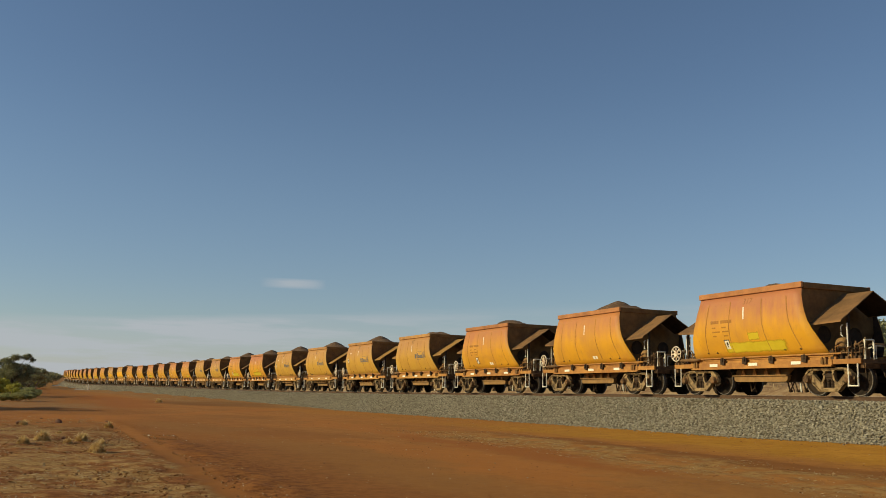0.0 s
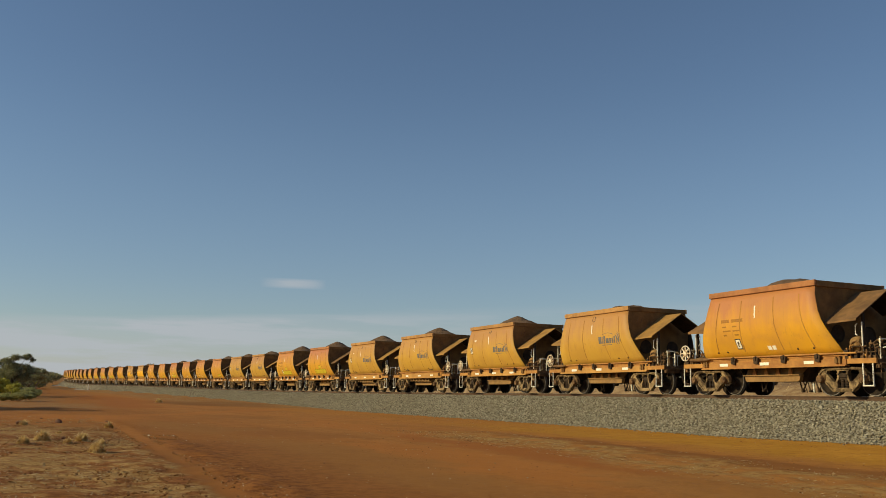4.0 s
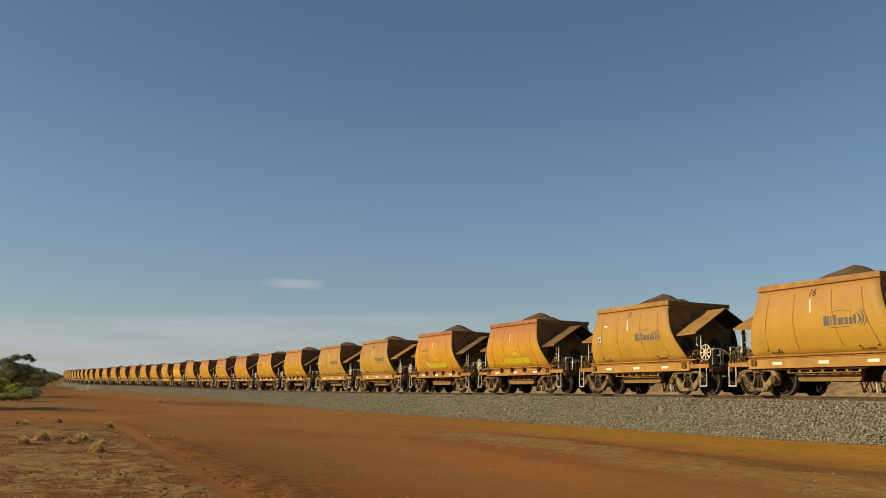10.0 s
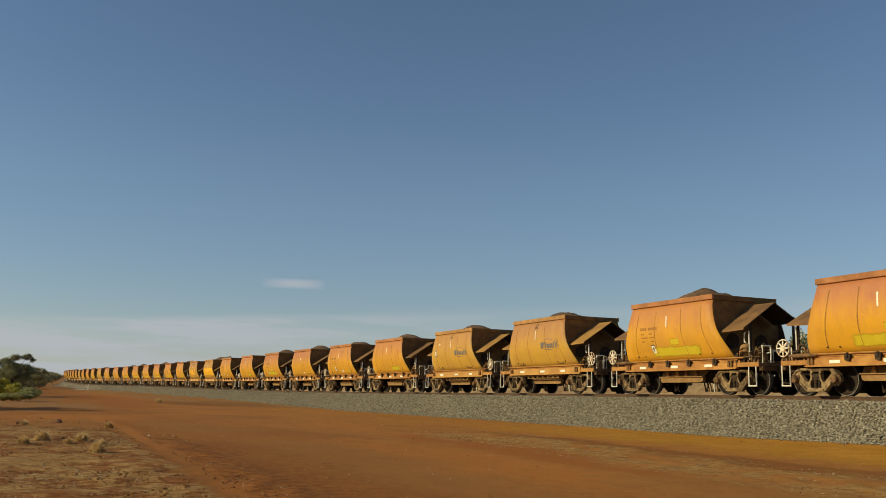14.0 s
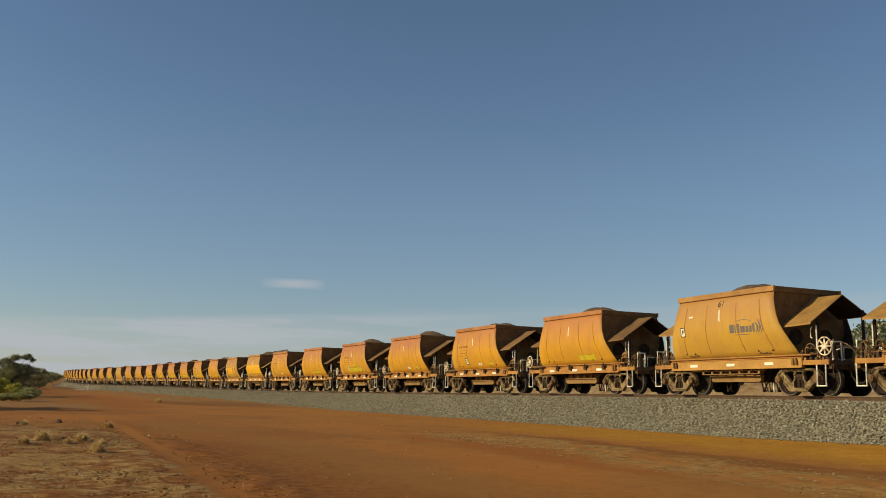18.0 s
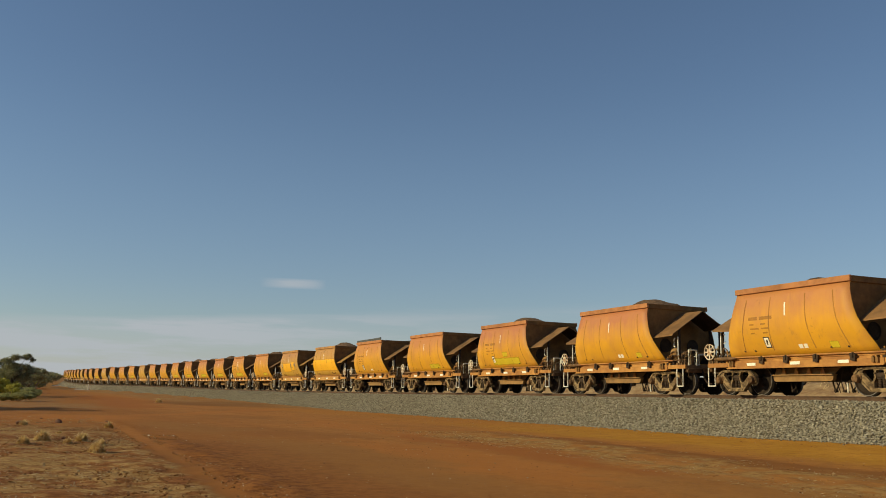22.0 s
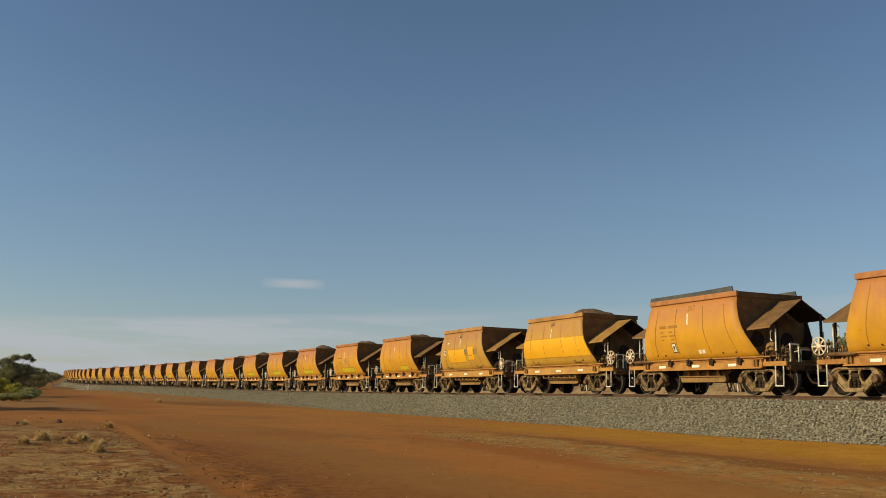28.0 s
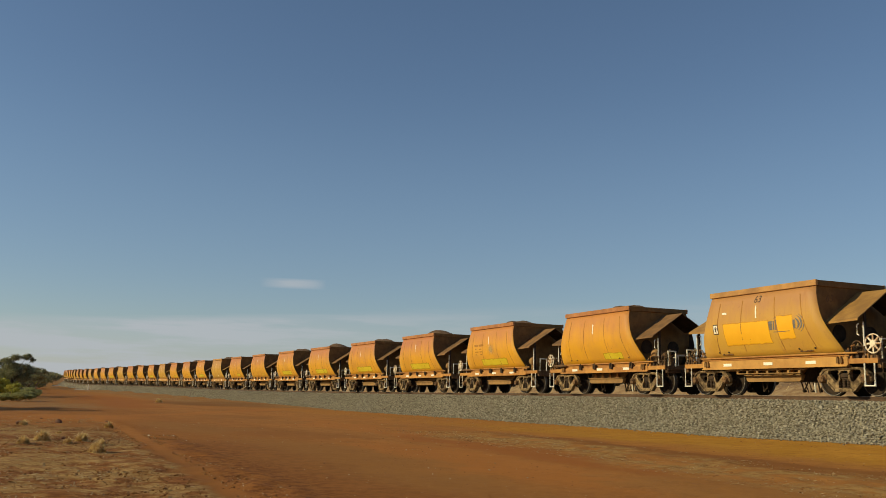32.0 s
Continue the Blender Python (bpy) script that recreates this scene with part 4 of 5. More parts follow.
        fit_part("hub", "hub", lambda: (hub_mesh(bmesh.new()), MAT_FIT if kind == "a" else MAT_WHEELWHITE, False), hw)
    else:
        fit_part("handwheel", "handwheel", lambda: (handwheel_mesh(True), MAT_WHEELWHITE, False), w, pose(hx, -1.12, 1.37), "white spoked brake handwheel")
    fit_part("brake_stand", f"brake_stand{kind}", lambda: (box(hx - 0.05, hx + 0.05, -1.08, -0.98, 1.0, 1.42), MAT_UNDER, False), w)
    fit_part("ore_load", f"ore_load{load}", lambda: (ore_mesh(load, (0.34, 0.24, 0.14, -0.06, -0.25, 0.22)[load], (0.15, 0.1, 0.25, 0.5, 0.3, 0.7)[load]), MAT_ORE, True), w, None, "heaped brown iron ore")
    for x in (-2.73, 2.73):
        bogie(w, x, full)
    return w


def lug_mesh(side):
    bm = bmesh.new()
    for x in (-0.07, 0.05):
        add_plate(bm, [(x - 0.04, 0.88), (x + 0.045, 0.88), (x + 0.045, 1.0), (x + 0.01, 1.06), (x - 0.03, 1.03)], "Y", *sorted((side * 1.10, side * 1.16)))
    return bm


def hinge_bar_mesh(side):
    """A flat bar with lugs, bolted near the foot of the side."""
    bm = bmesh.new()
    y = side_y(1.27)
    add_box(bm, -0.24, 0.24, *sorted((side * (y - 0.02), side * (y + 0.02))), 1.245, 1.265, 0.0)
    for x in (-0.2, 0.05, 0.17):
        add_box(bm, x - 0.035, x + 0.035, *sorted((side * (y - 0.02), side * (y + 0.03))), 1.25, 1.285, 0.006)
    return bm


def latch_mesh():
    bm = bmesh.new()
    add_plate(bm, [(-0.09, -0.10), (0.07, -0.12), (0.10, 0.05), (0.02, 0.12), (-0.10, 0.09)], "Y", -0.06, 0.0)
    add_box(bm, -0.03, 0.03, -0.09, -0.05, -0.02, 0.10, 0.005)
    return bm


# pipe runs and valves on the end platforms
PIPES = [([(2.9, -0.98, 1.17), (3.9, -0.98, 1.17)], 0.018), ([(3.12, -0.98, 1.0), (3.12, -0.98, 1.33), (3.35, -0.9, 1.33)], 0.02),
         ([(3.62, -1.04, 1.0), (3.62, -1.04, 1.24)], 0.02), ([(3.9, -0.45, 1.0), (3.9, -0.45, 1.36), (3.9, 0.45, 1.36), (3.9, 0.45, 1.0)], 0.02),
         ([(3.3, -0.4, 1.3), (3.7, -0.35, 1.42), (3.95, -0.2, 1.40), (4.15, 0.1, 1.12)], 0.026), ([(3.98, -0.3, 0.7), (4.08, -0.32, 0.5), (4.16, -0.28, 0.36), (4.24, -0.3, 0.5)], 0.02),
         ([(3.75, -0.9, 1.0), (3.75, -0.9, 1.42), (3.86, -0.85, 1.5)], 0.018), ([(2.95, -1.02, 1.0), (2.95, -1.02, 1.3)], 0.02)]
VALVES = [(2.92, 3.04, -1.0, -0.86, 1.0, 1.22), (3.2, 3.3, -1.04, -0.92, 1.0, 1.15), (3.48, 3.58, -1.0, -0.88, 1.0, 1.12), (3.68, 3.8, -0.7, -0.55, 1.0, 1.28), (3.3, 3.5, -0.5, -0.2, 1.0, 1.3)]


# short stubs and elbows that branch off the pipe runs
STUBS = {0: [(3.0, 0.26), (3.22, 0.2), (3.42, 0.3), (3.7, 0.22), (3.84, 0.34)], 2: [(3.5, 0.3), (3.74, 0.36), (3.9, 0.26)], 3: [(3.66, 0.3)], 7: [(2.86, 0.2), (3.06, 0.34)]}


def pipe_mesh(end, pts, r, k):
    bm = rod([(end * x, y, z) for x, y, z in pts], r, 7)
    for x, h in STUBS.get(k, ()):
        y = pts[0][1]
        add_rod(bm, [(end * x, y, 1.0), (end * x, y, 1.0 + h), (end * (x + 0.07), y + 0.05, 1.03 + h)], r * 0.95, 6)
        add_box(bm, *sorted((end * x - 0.035, end * x + 0.035)), y - 0.035, y + 0.035, 1.0, 1.07, 0.0)
    return bm


def chute_mesh():
    bm = bmesh.new()
    a = [(-1.25, 0.55, 1.12), (1.25, 0.55, 1.12), (0.9, 0.42, 0.42), (-0.9, 0.42, 0.42)]
    f = [bm.verts.new((x, -y, z)) for x, y, z in a]
    g = [bm.verts.new(p) for p in a]
    bm.faces.new(f[::-1])
    bm.faces.new(g)
    for i in range(4):
        j = (i + 1) % 4
        bm.faces.new((f[i], f[j], g[j], g[i]))
    bmesh.ops.recalc_face_normals(bm, faces=bm.faces)
    return bm


def beam_mesh():
    bm = bmesh.new()
    add_plate(bm, [(-1.38, 0.61), (0.96, 0.61), (0.92, 0.45), (0.85, 0.41), (-1.28, 0.41), (-1.34, 0.45)], "Y", -0.74, -0.62)
    add_box(bm, -1.38, 0.96, -0.80, -0.6, 0.585, 0.615, 0.0)
    # sloping trough sheet above the beam
    for k in (0, 1):
        a = [(-1.36, -0.70, 0.60), (0.94, -0.70, 0.60), (1.04, -0.56, 0.80), (-1.42, -0.56, 0.80)]
        vs = [bm.verts.new((x, y + 0.02 * k, z)) for x, y, z in a]
        bm.faces.new(vs if k == 0 else vs[::-1])
    return bm


def slot_rack_mesh():
    """Two rails joined by short cast blocks, with long slots between them."""
    bm = bmesh.new()
    add_box(bm, -2.05, 1.35, -1.0, -0.95, 0.735, 0.775, 0.006)
    add_box(bm, -1.5, 1.15, -1.0, -0.95, 0.635, 0.665, 0.006)
    for k in range(7):
        u = -1.46 + k * 0.43
        add_plate(bm, [(u - 0.06, 0.66), (u + 0.06, 0.66), (u + 0.03, 0.70), (u + 0.06, 0.74), (u - 0.06, 0.74), (u - 0.03, 0.70)], "Y", -0.995, -0.955)
    return bm


def linkage_mesh(u, h):
    """A bent brake lever pair that hangs under the hopper."""
    bm = rod([(u - 0.12, -0.42, 0.44), (u - 0.02, -0.42, 0.13), (u + 0.10, -0.42, 0.13 + h), (u + 0.16, -0.42, 0.42)], 0.02, 6)
    add_rod(bm, [(u - 0.04, -0.36, 0.42), (u + 0.10, -0.36, 0.10)], 0.016, 6)
    add_lathe(bm, [(-0.45, 0.035), (-0.34, 0.035)], "Y", 8, (u - 0.02, 0, 0.14))
    return bm


def hose_mesh(end, pts, r, n=10):
    """A rubber hose drawn as a smooth curve through pts."""
    out = []
    for k in range(n + 1):
        t = k / n * (len(pts) - 1)
        i = min(int(t), len(pts) - 2)
        f = t - i
        q = [Vector(pts[max(0, min(len(pts) - 1, i + d))]) for d in (-1, 0, 1, 2)]
        v = q[1] * 2 + (q[2] - q[0]) * f + (q[0] * 2 - q[1] * 5 + q[2] * 4 - q[3]) * (f * f) + (q[1] * 3 - q[0] - q[2] * 3 + q[3]) * (f ** 3)
        out.append((end * v.x * 0.5, v.y * 0.5, v.z * 0.5))
    return rod(out, r, 7)


# hoses over the couplings, and upright valve stems on the platforms: (x, y, foot, height)
HOSES = [([(3.35, -0.72, 1.3), (3.7, -0.70, 1.5), (4.1, -0.60, 1.46), (4.38, -0.5, 1.2)], 0.02),
         ([(3.92, -0.35, 0.9), (4.1, -0.42, 0.62), (4.25, -0.40, 0.40), (4.42, -0.34, 0.36)], 0.03),
         ([(3.0, -0.96, 1.2), (3.1, -1.0, 1.42), (3.28, -0.98, 1.46), (3.4, -0.9, 1.25)], 0.02)]
STEMS = [(3.08, -0.8, 1.0, 0.42), (3.52, -0.76, 1.0, 0.5), (3.72, -0.98, 1.0, 0.34), (3.82, -0.74, 1.0, 0.58), (3.3, -0.86, 1.0, 0.24)]


def stem_mesh(end, x, y, z, h):
    bm = bmesh.new()
    add_lathe(bm, [(z, 0.045), (z + 0.05, 0.045), (z + 0.06, 0.022), (z + h * 0.7, 0.022), (z + h * 0.72, 0.05), (z + h * 0.86, 0.05), (z + h * 0.9, 0.02), (z + h, 0.02)], "Z", 8, (end * x, y, 0))
    add_rod(bm, [(end * x - 0.07, y - 0.02, z + h * 0.8), (end * x + 0.09, y - 0.02, z + h * 0.82)], 0.014, 6)
    return bm


def drum_mesh():
    bm = bmesh.new()
    add_lathe(bm, [(2.98, 0.06), (2.99, 0.17), (3.05, 0.19), (3.22, 0.19), (3.27, 0.15), (3.30, 0.06)], "X", 18, (0, -0.78, 1.42))
    add_box(bm, 3.05, 3.2, -0.86, -0.7, 1.0, 1.26, 0.01)
    return bm


# markings, each a sheet of paint on the curve of the side

def text_triangles(txt, size):
    """Flat outline of built-in lettering as points and faces, centred."""
    cu = bpy.data.curves.new("lettering", "FONT")
    cu.body, cu.size, cu.align_x, cu.align_y, cu.shear = txt, size, "CENTER", "CENTER", 0.25
    ob = bpy.data.objects.new("lettering", cu)
    me = ob.to_mesh()
    pts, fs = [tuple(v.co) for v in me.vertices], [tuple(p.vertices) for p in me.polygons]
    ob.to_mesh_clear()
    bpy.data.objects.remove(ob)
    bpy.data.curves.remove(cu)
    return pts, fs


def lettering(w, txt, u, z, size, mat, label):
    pts, fs = text_triangles(txt, size)
    bm = bmesh.new()
    vs = [bm.verts.new(on_side(u + p[0], z + p[1], 0.006)) for p in pts]
    for f in fs:
        try:
            bm.faces.new([vs[i] for i in f])
        except ValueError:
            pass
    return part("wagon_number", bm, mat, w, label)


def emblem_mesh():
    """Word mark as plain blocks, with two swept arcs beside it."""
    bm = bmesh.new()
    x = 0.32
    for wd, h in ((0.20, 0.26), (0.05, 0.26), (0.13, 0.28), (0.20, 0.19), (0.12, 0.19), (0.11, 0.19), (0.09, 0.25)):
        patch_on_side(bm, x, x + wd, 1.90, 1.90 + h, slant=0.03)
        x += wd + 0.035
    patch_on_side(bm, 0.55, 1.2, 1.83, 1.85)
    for r, w0, up in ((0.33, 0.085, 0.10), (0.44, 0.07, 0.14), (0.53, 0.045, 0.12)):
        prev = None
        for k in range(11):
            a = -0.9 + 1.8 * k / 10
            wid = w0 * (1 - (k / 10 - 0.5) ** 2 * 3)
            c = Vector((1.25 + math.cos(a) * r, 2.0 + up * 0.4 + math.sin(a) * r * 0.62))
            p = [bm.verts.new(on_side(c.x + d, c.y, 0.005)) for d in (-wid * 0.5, wid * 0.5)]
            if prev:
                bm.faces.new((prev[0], prev[1], p[1], p[0]))
            prev = p
    prev = None
    for k in range(13):
        u, z = 0.62 + 0.72 * k / 12, 2.19 + 0.10 * math.sin(math.pi * (0.15 + 0.75 * k / 12))
        p = [bm.verts.new(on_side(u, z + d, 0.005)) for d in (-0.008, 0.010)]
        if prev:
            bm.faces.new((prev[0], p[0], p[1], prev[1]))
        prev = p
    return bm


def data_panel_mesh():
    bm = bmesh.new()
    for k, (z, segs) in enumerate(((2.23, (0.0, 0.38, 0.46, 0.98)), (2.08, (0.04, 0.22, 0.5, 0.7)), (1.95, (0.04, 0.4, 0.5, 0.8)), (1.82, (0.04, 0.2, 0.55, 0.75)))):
        h = 0.10 if k == 0 else 0.045
        for a, b in zip(segs[::2], segs[1::2]):
            patch_on_side(bm, -1.62 + a, -1.62 + b, z, z + h)
    return bm


def placard(w, u, z, label):
    f = part("placard", patch_on_side(bmesh.new(), u - 0.12, u + 0.12, z - 0.16, z + 0.16, 0.004), MAT_BLACK, w, label)
    part("placard_face", patch_on_side(bmesh.new(), u - 0.09, u + 0.09, z - 0.13, z + 0.13, 0.007), MAT_WHITE, f)
    bm = patch_on_side(bmesh.new(), u - 0.035, u + 0.005, z - 0.08, z + 0.07, 0.010)
    patch_on_side(bm, u + 0.005, u + 0.04, z - 0.01, z + 0.08, 0.010)
    part("placard_mark", bm, MAT_BLACK, f)


def smudges(w, u):
    for a, b, h in ((0, 0.15, 0.12), (0.19, 0.33, 0.12)):
        part("paint_mark", patch_on_side(bmesh.new(), u + a, u + b, 1.34, 1.34 + h, 0.005), MAT_REFL, w)


def ragged_patch(w, name, u0, u1, z0, z1, mat, label, seed, flare=False):
    """A painted-over area with an uneven brushed edge."""
    bm = bmesh.new()
    rs = np.random.RandomState(seed)
    n = max(16, int((u1 - u0) / 0.1))
    m = max(2, int((z1 - z0) / 0.1))
    lo = [rs.uniform(-0.012, 0.012) for _ in range(n + 1)]
    hi = [rs.uniform(-0.015, 0.015) for _ in range(n + 1)]
    cols = []
    for i in range(n + 1):
        zs = [z0 + lo[i] + (z1 + hi[i] - z0 - lo[i]) * k / m for k in range(m + 1)]
        cols.append([bm.verts.new(on_side((u0 + (u1 - u0) * i / n) * (side_x(z) if flare else 1.0), z, 0.0065)) for z in zs])
    for a, b in zip(cols, cols[1:]):
        for k in range(m):
            bm.faces.new((a[k], b[k], b[k + 1], a[k + 1]))
    return part(name, bm, mat, w, label, smooth=True)


# number of the wagon in the train: kind, markings
TRAIN = {
    -10: ("b", "smudge"), -9: ("b", "data smudge"), -8: ("b", "data plate patch dab old:317"), -7: ("b", "smudge"), -6: ("b", "data plate smudge"),
    -5: ("c", "no:13 emblem"), -4: ("c", "no:14 emblem box"), -3: ("a", "no:16 emblem"), -2: ("a", "no:15 emblem box"),
    -1: ("b", "patch dab"), 0: ("b", "data plate patch dab"), 1: ("a", "no:62 emblem"), 2: ("a", "no:61 emblem box"),
    3: ("b", "shortpatch"), 4: ("b", "data plate smudge fleck"), 5: ("b", "smudge fleck"), 6: ("b", "data plate patch dab"),
    7: ("b", "fleck shortpatch"), 8: ("b", "data plate smudge rubber old:283"), 9: ("a", "no:64 band"), 10: ("a", "no:63 emblem over box"),
    11: ("b", "shortpatch"), 12: ("b", "data patch bleach"), 13: ("b", "patch"), 14: ("b", "patch smudge"), 15: ("b", "patch"),
}
TEXTS = {"a": "dusty yellow ore wagon", "b": "dusty orange ore hopper wagon", "c": "dusty yellow ore hopper wagon"}


def mark(w, kind, marks, n):
    words = marks.split()
    said = [TEXTS[kind]]
    fit_part("level_mark", "level_mark", lambda: (patch_on_side(bmesh.new(), -0.14, -0.088, 2.30, 2.68, 0.005, slant=-0.01), MAT_WHITE, False), w)
    for k in words:
        if k.startswith("no:"):
            lettering(w, k[3:], -0.08, 2.86, 0.30, MAT_BLACK, f"black number {k[3:]}")
            said.append(f"numbered {k[3:]}")
            pts, fs = text_triangles(k[3:], 0.30)
            bm = bmesh.new()
            vs = [bm.verts.new((2.206, -0.85 + q[0], 2.72 + q[1])) for q in pts]
            for f in fs:
                bm.faces.new([vs[i] for i in f])
            part("end_number", bm, MAT_FIT, w)
        elif k.startswith("old:"):
            lettering(w, k[4:], 0.02, 2.84, 0.26, MAT_FADED, f"faded number {k[4:]}")
        elif k == "emblem":
            fit_part("emblem", "emblem", lambda: (emblem_mesh(), MAT_DARKSIGN, False), w, None, "faded slate-blue word mark with arcs")
        elif k == "data":
            fit_part("data_panel", "data_panel", lambda: (data_panel_mesh(), MAT_FADED, False), w, None, "faded stencilled data lines")
        elif k == "plate":
            placard(w, -1.02, 1.56, "small white placard")
        elif k == "box":
            placard(w, -1.95, 2.05, "white placard with dark border")
            part("paint_mark", patch_on_side(bmesh.new(), -1.62, -1.42, 2.5, 2.56, 0.005), MAT_WHITE, w)
        elif k in ("patch", "shortpatch", "halfpatch"):
            u0, u1, z1 = {"patch": (-1.2, 1.5, 1.64), "shortpatch": (0.3, 1.6, 1.56), "halfpatch": (-0.6, 0.6, 1.48)}[k]
            ragged_patch(w, "paint_patch", u0, u1, 1.28, z1, MAT_FRESH, "bright yellow touched-up band", n + 40)
            said.append("bright yellow patch low down")
        elif k == "dab":
            ragged_patch(w, "paint_dab", -0.02, 0.46, 1.64, 1.90, MAT_FRESH, "bright yellow dab", n + 60)
        elif k == "fleck":
            ragged_patch(w, "paint_dab", 1.3, 1.62, 1.3, 1.5, MAT_FRESH, "bright yellow dab", n + 70)
        elif k == "band":
            ragged_patch(w, "paint_band", -0.985, 0.985, 1.46, 2.32, MAT_TOUCH, "fresh yellow band", n, True)
            said.append("fresh yellow band")
        elif k == "over":
            ragged_patch(w, "paint_patch", -1.62, 0.42, 1.50, 2.22, MAT_TOUCH, "fresh yellow patch", n)
            ragged_patch(w, "paint_patch", 0.72, 1.36, 1.60, 2.32, MAT_TOUCH, "fresh yellow patch", n + 1)
        elif k == "bleach":
            ragged_patch(w, "bleached_patch", -0.3, 0.5, 1.75, 2.35, MAT_BLEACH, "pale bleached patch", n + 80)
        elif k == "smudge":
            smudges(w, 0.15)
        elif k == "rubber":
            for yy in (-1.33, 1.29):
                part("rubber_sheet", add_plate(bmesh.new(), [(-2.24, 3.20), (2.06, 3.20), (2.0, 3.40), (0.4, 3.37), (-2.2, 3.36)], "Y", yy, yy + 0.04), MAT_TARP, w, "dark rubber sheet along the rim")
            said.append("dark rubber sheet on rim")
    tagged(w, ", ".join(said[:2]), "wagon", "wagons of the ore train")


LAST = 47
# how the ore lies in each wagon: full dome, lower dome, low, nearly level, below the rim, dome towards the front
HEAPS = {-10: 1, -9: 1, -8: 2, -7: 0, -6: 1, -5: 2, -4: 0, -3: 0, -2: 0, -1: 0, 0: 0, 1: 1, 2: 1, 3: 1, 4: 2, 5: 5, 6: 1, 7: 3, 8: 4, 9: 5, 10: 3, 11: 2, 12: 2, 13: 1, 14: 2, 15: 1}
PROTO = {}
wagons = {}
for n in range(-10, LAST + 1):
    kind, marks = TRAIN.get(n, (("b", "b", "b", "a")[n % 4], ("patch", "smudge", "shortpatch", "fleck")[(n * 7) % 4]))
    key = (kind, n < 12, HEAPS.get(n, (2, 3, 2, 4, 3, 2, 3)[n % 7]))
    if key not in PROTO:
        w = PROTO[key] = wagon(*key)
    else:
        w = copy_thing(PROTO[key], Matrix.Identity(4))
    wagons[n] = w
    w["marks"] = marks
for n, w in wagons.items():
    mark(w, TRAIN.get(n, (("b", "b", "b", "a")[n % 4], ""))[0], w["marks"], n)
    del w["marks"]


# ---- the train rolls in ----
def run(t):
    """Metres that the train has gone."""
    return 4.4920861 * t + 0.035806265 * t ** 2 - 0.00073184557 * t ** 3 + 5.8325667e-06 * t ** 4


# slack in the couplings
SLACK = {-7: 0.06, -4: -0.05, -3: 0.12, -2: -0.05, -1: 0.13, 0: -0.05, 1: 0.10, 2: -0.10, 3: 0.06, 5: 0.06, 8: 0.06}


def on_track(s):
    a, b = beside(s + 2.73, 0), beside(s - 2.73, 0)
    d = (b - a).normalized()
    side = Vector((0, 0, 1)).cross(d).normalized()
    up = d.cross(side)
    m = Matrix((d, side, up)).transposed().to_4x4()
    m.translation = (a + b) / 2
    return m


def motions():
    turn = [(k / 10.0, run(k / 10.0) / WHEEL_R) for k in range(0, 321)]
    for n, w in wagons.items():
        s0 = PITCH * n + 71.919 + 2.22 + SLACK.get(n, 0.0)
        walk(w, [(float(t), on_track(s0 - run(t))) for t in range(0, 33)])
        for b in w.children:
            if not b.name.startswith("bogie"):
                continue
            for ws in b.children:
                if ws.name.startswith("wheelset"):
                    ax = ws.matrix_basis.translation.x
                    walk(ws, [(t, Matrix.Translation((ax, 0, WHEEL_R)) @ Matrix.Rotation(a % 6.283185307, 4, "Y")) for t, a in turn])


# ---- sleepers, stones and scatter ----
def box_pieces(places, name, mat, seed, squash=0.8):
    """Many angular stones as one sheet of real geometry: places of (x, y, z, size)."""
    rs = np.random.RandomState(seed)
    P = np.asarray(places, dtype=float)
    n = len(P)
    corners = np.array([(a, b, c) for a in (-1, 1) for b in (-1, 1) for c in (-1, 1)], dtype=float)
    V = corners[None] * (0.55 + 0.5 * rs.rand(n, 8, 1)) * (0.7 + 0.6 * rs.rand(n, 1, 3))
    A = rs.randn(n, 3, 3)
    Q = np.linalg.qr(A)[0]
    V = np.einsum("nij,nkj->nki", Q, V)
    V[..., 2] *= squash
    V = V * (P[:, 3] * 0.5)[:, None, None] + P[:, None, :3]
    quads = np.array([(0, 1, 3, 2), (4, 6, 7, 5), (0, 4, 5, 1), (2, 3, 7, 6), (0, 2, 6, 4), (1, 5, 7, 3)])
    F = (np.arange(n) * 8)[:, None, None] + quads[None]
    return from_arrays(name, V.reshape(-1, 3).tolist(), F.reshape(-1, 4).tolist(), mat)


rs = np.random.RandomState(11)
spots = []
for s_lo, s_hi, per_m, size in ((-14, 14, 800, 0.051), (14, 40, 430, 0.060), (40, 75, 260, 0.060), (75, 110, 180, 0.060), (110, 170, 90, 0.062)):
    count = int((s_hi - s_lo) * per_m)
    for s, k, j, q in zip(rs.uniform(s_lo, s_hi, count), rs.uniform(0, 1, count), rs.uniform(-0.02, 0.03, count), rs.rand(count)):
        lat = 0.95 + 2.15 * k
        up = float(np.interp(lat, [0.62, 1.2, 1.5, 4.05], [-0.165, -0.17, -0.20, -1.85])) + j
        x, y, z, h = on_line(s)
        spots.append((x - math.cos(h) * lat, y - math.sin(h) * lat, z + up, size * (0.6 + 0.8 * q)))
    for s, k, q in zip(rs.uniform(s_lo, s_hi, count // 8), rs.exponential(0.18, count // 8), rs.rand(count // 8)):
        lat = 2.95 + k
        x, y, z, h = on_line(s)
        px_, py_ = x - math.cos(h) * lat, y - math.sin(h) * lat
        spots.append((px_, py_, float(ground_z(px_, py_)) + 0.015, size * (0.4 + 0.6 * q)))
stones = box_pieces(spots, "ballast_stones", MAT_STONE, 3)
tagged(stones, "loose grey crushed stones on the ballast shoulder", "stones", kind="stuff")


def pebble_build(nt, geo):
    g = nt.nodes.new("ShaderNodeNewGeometry")
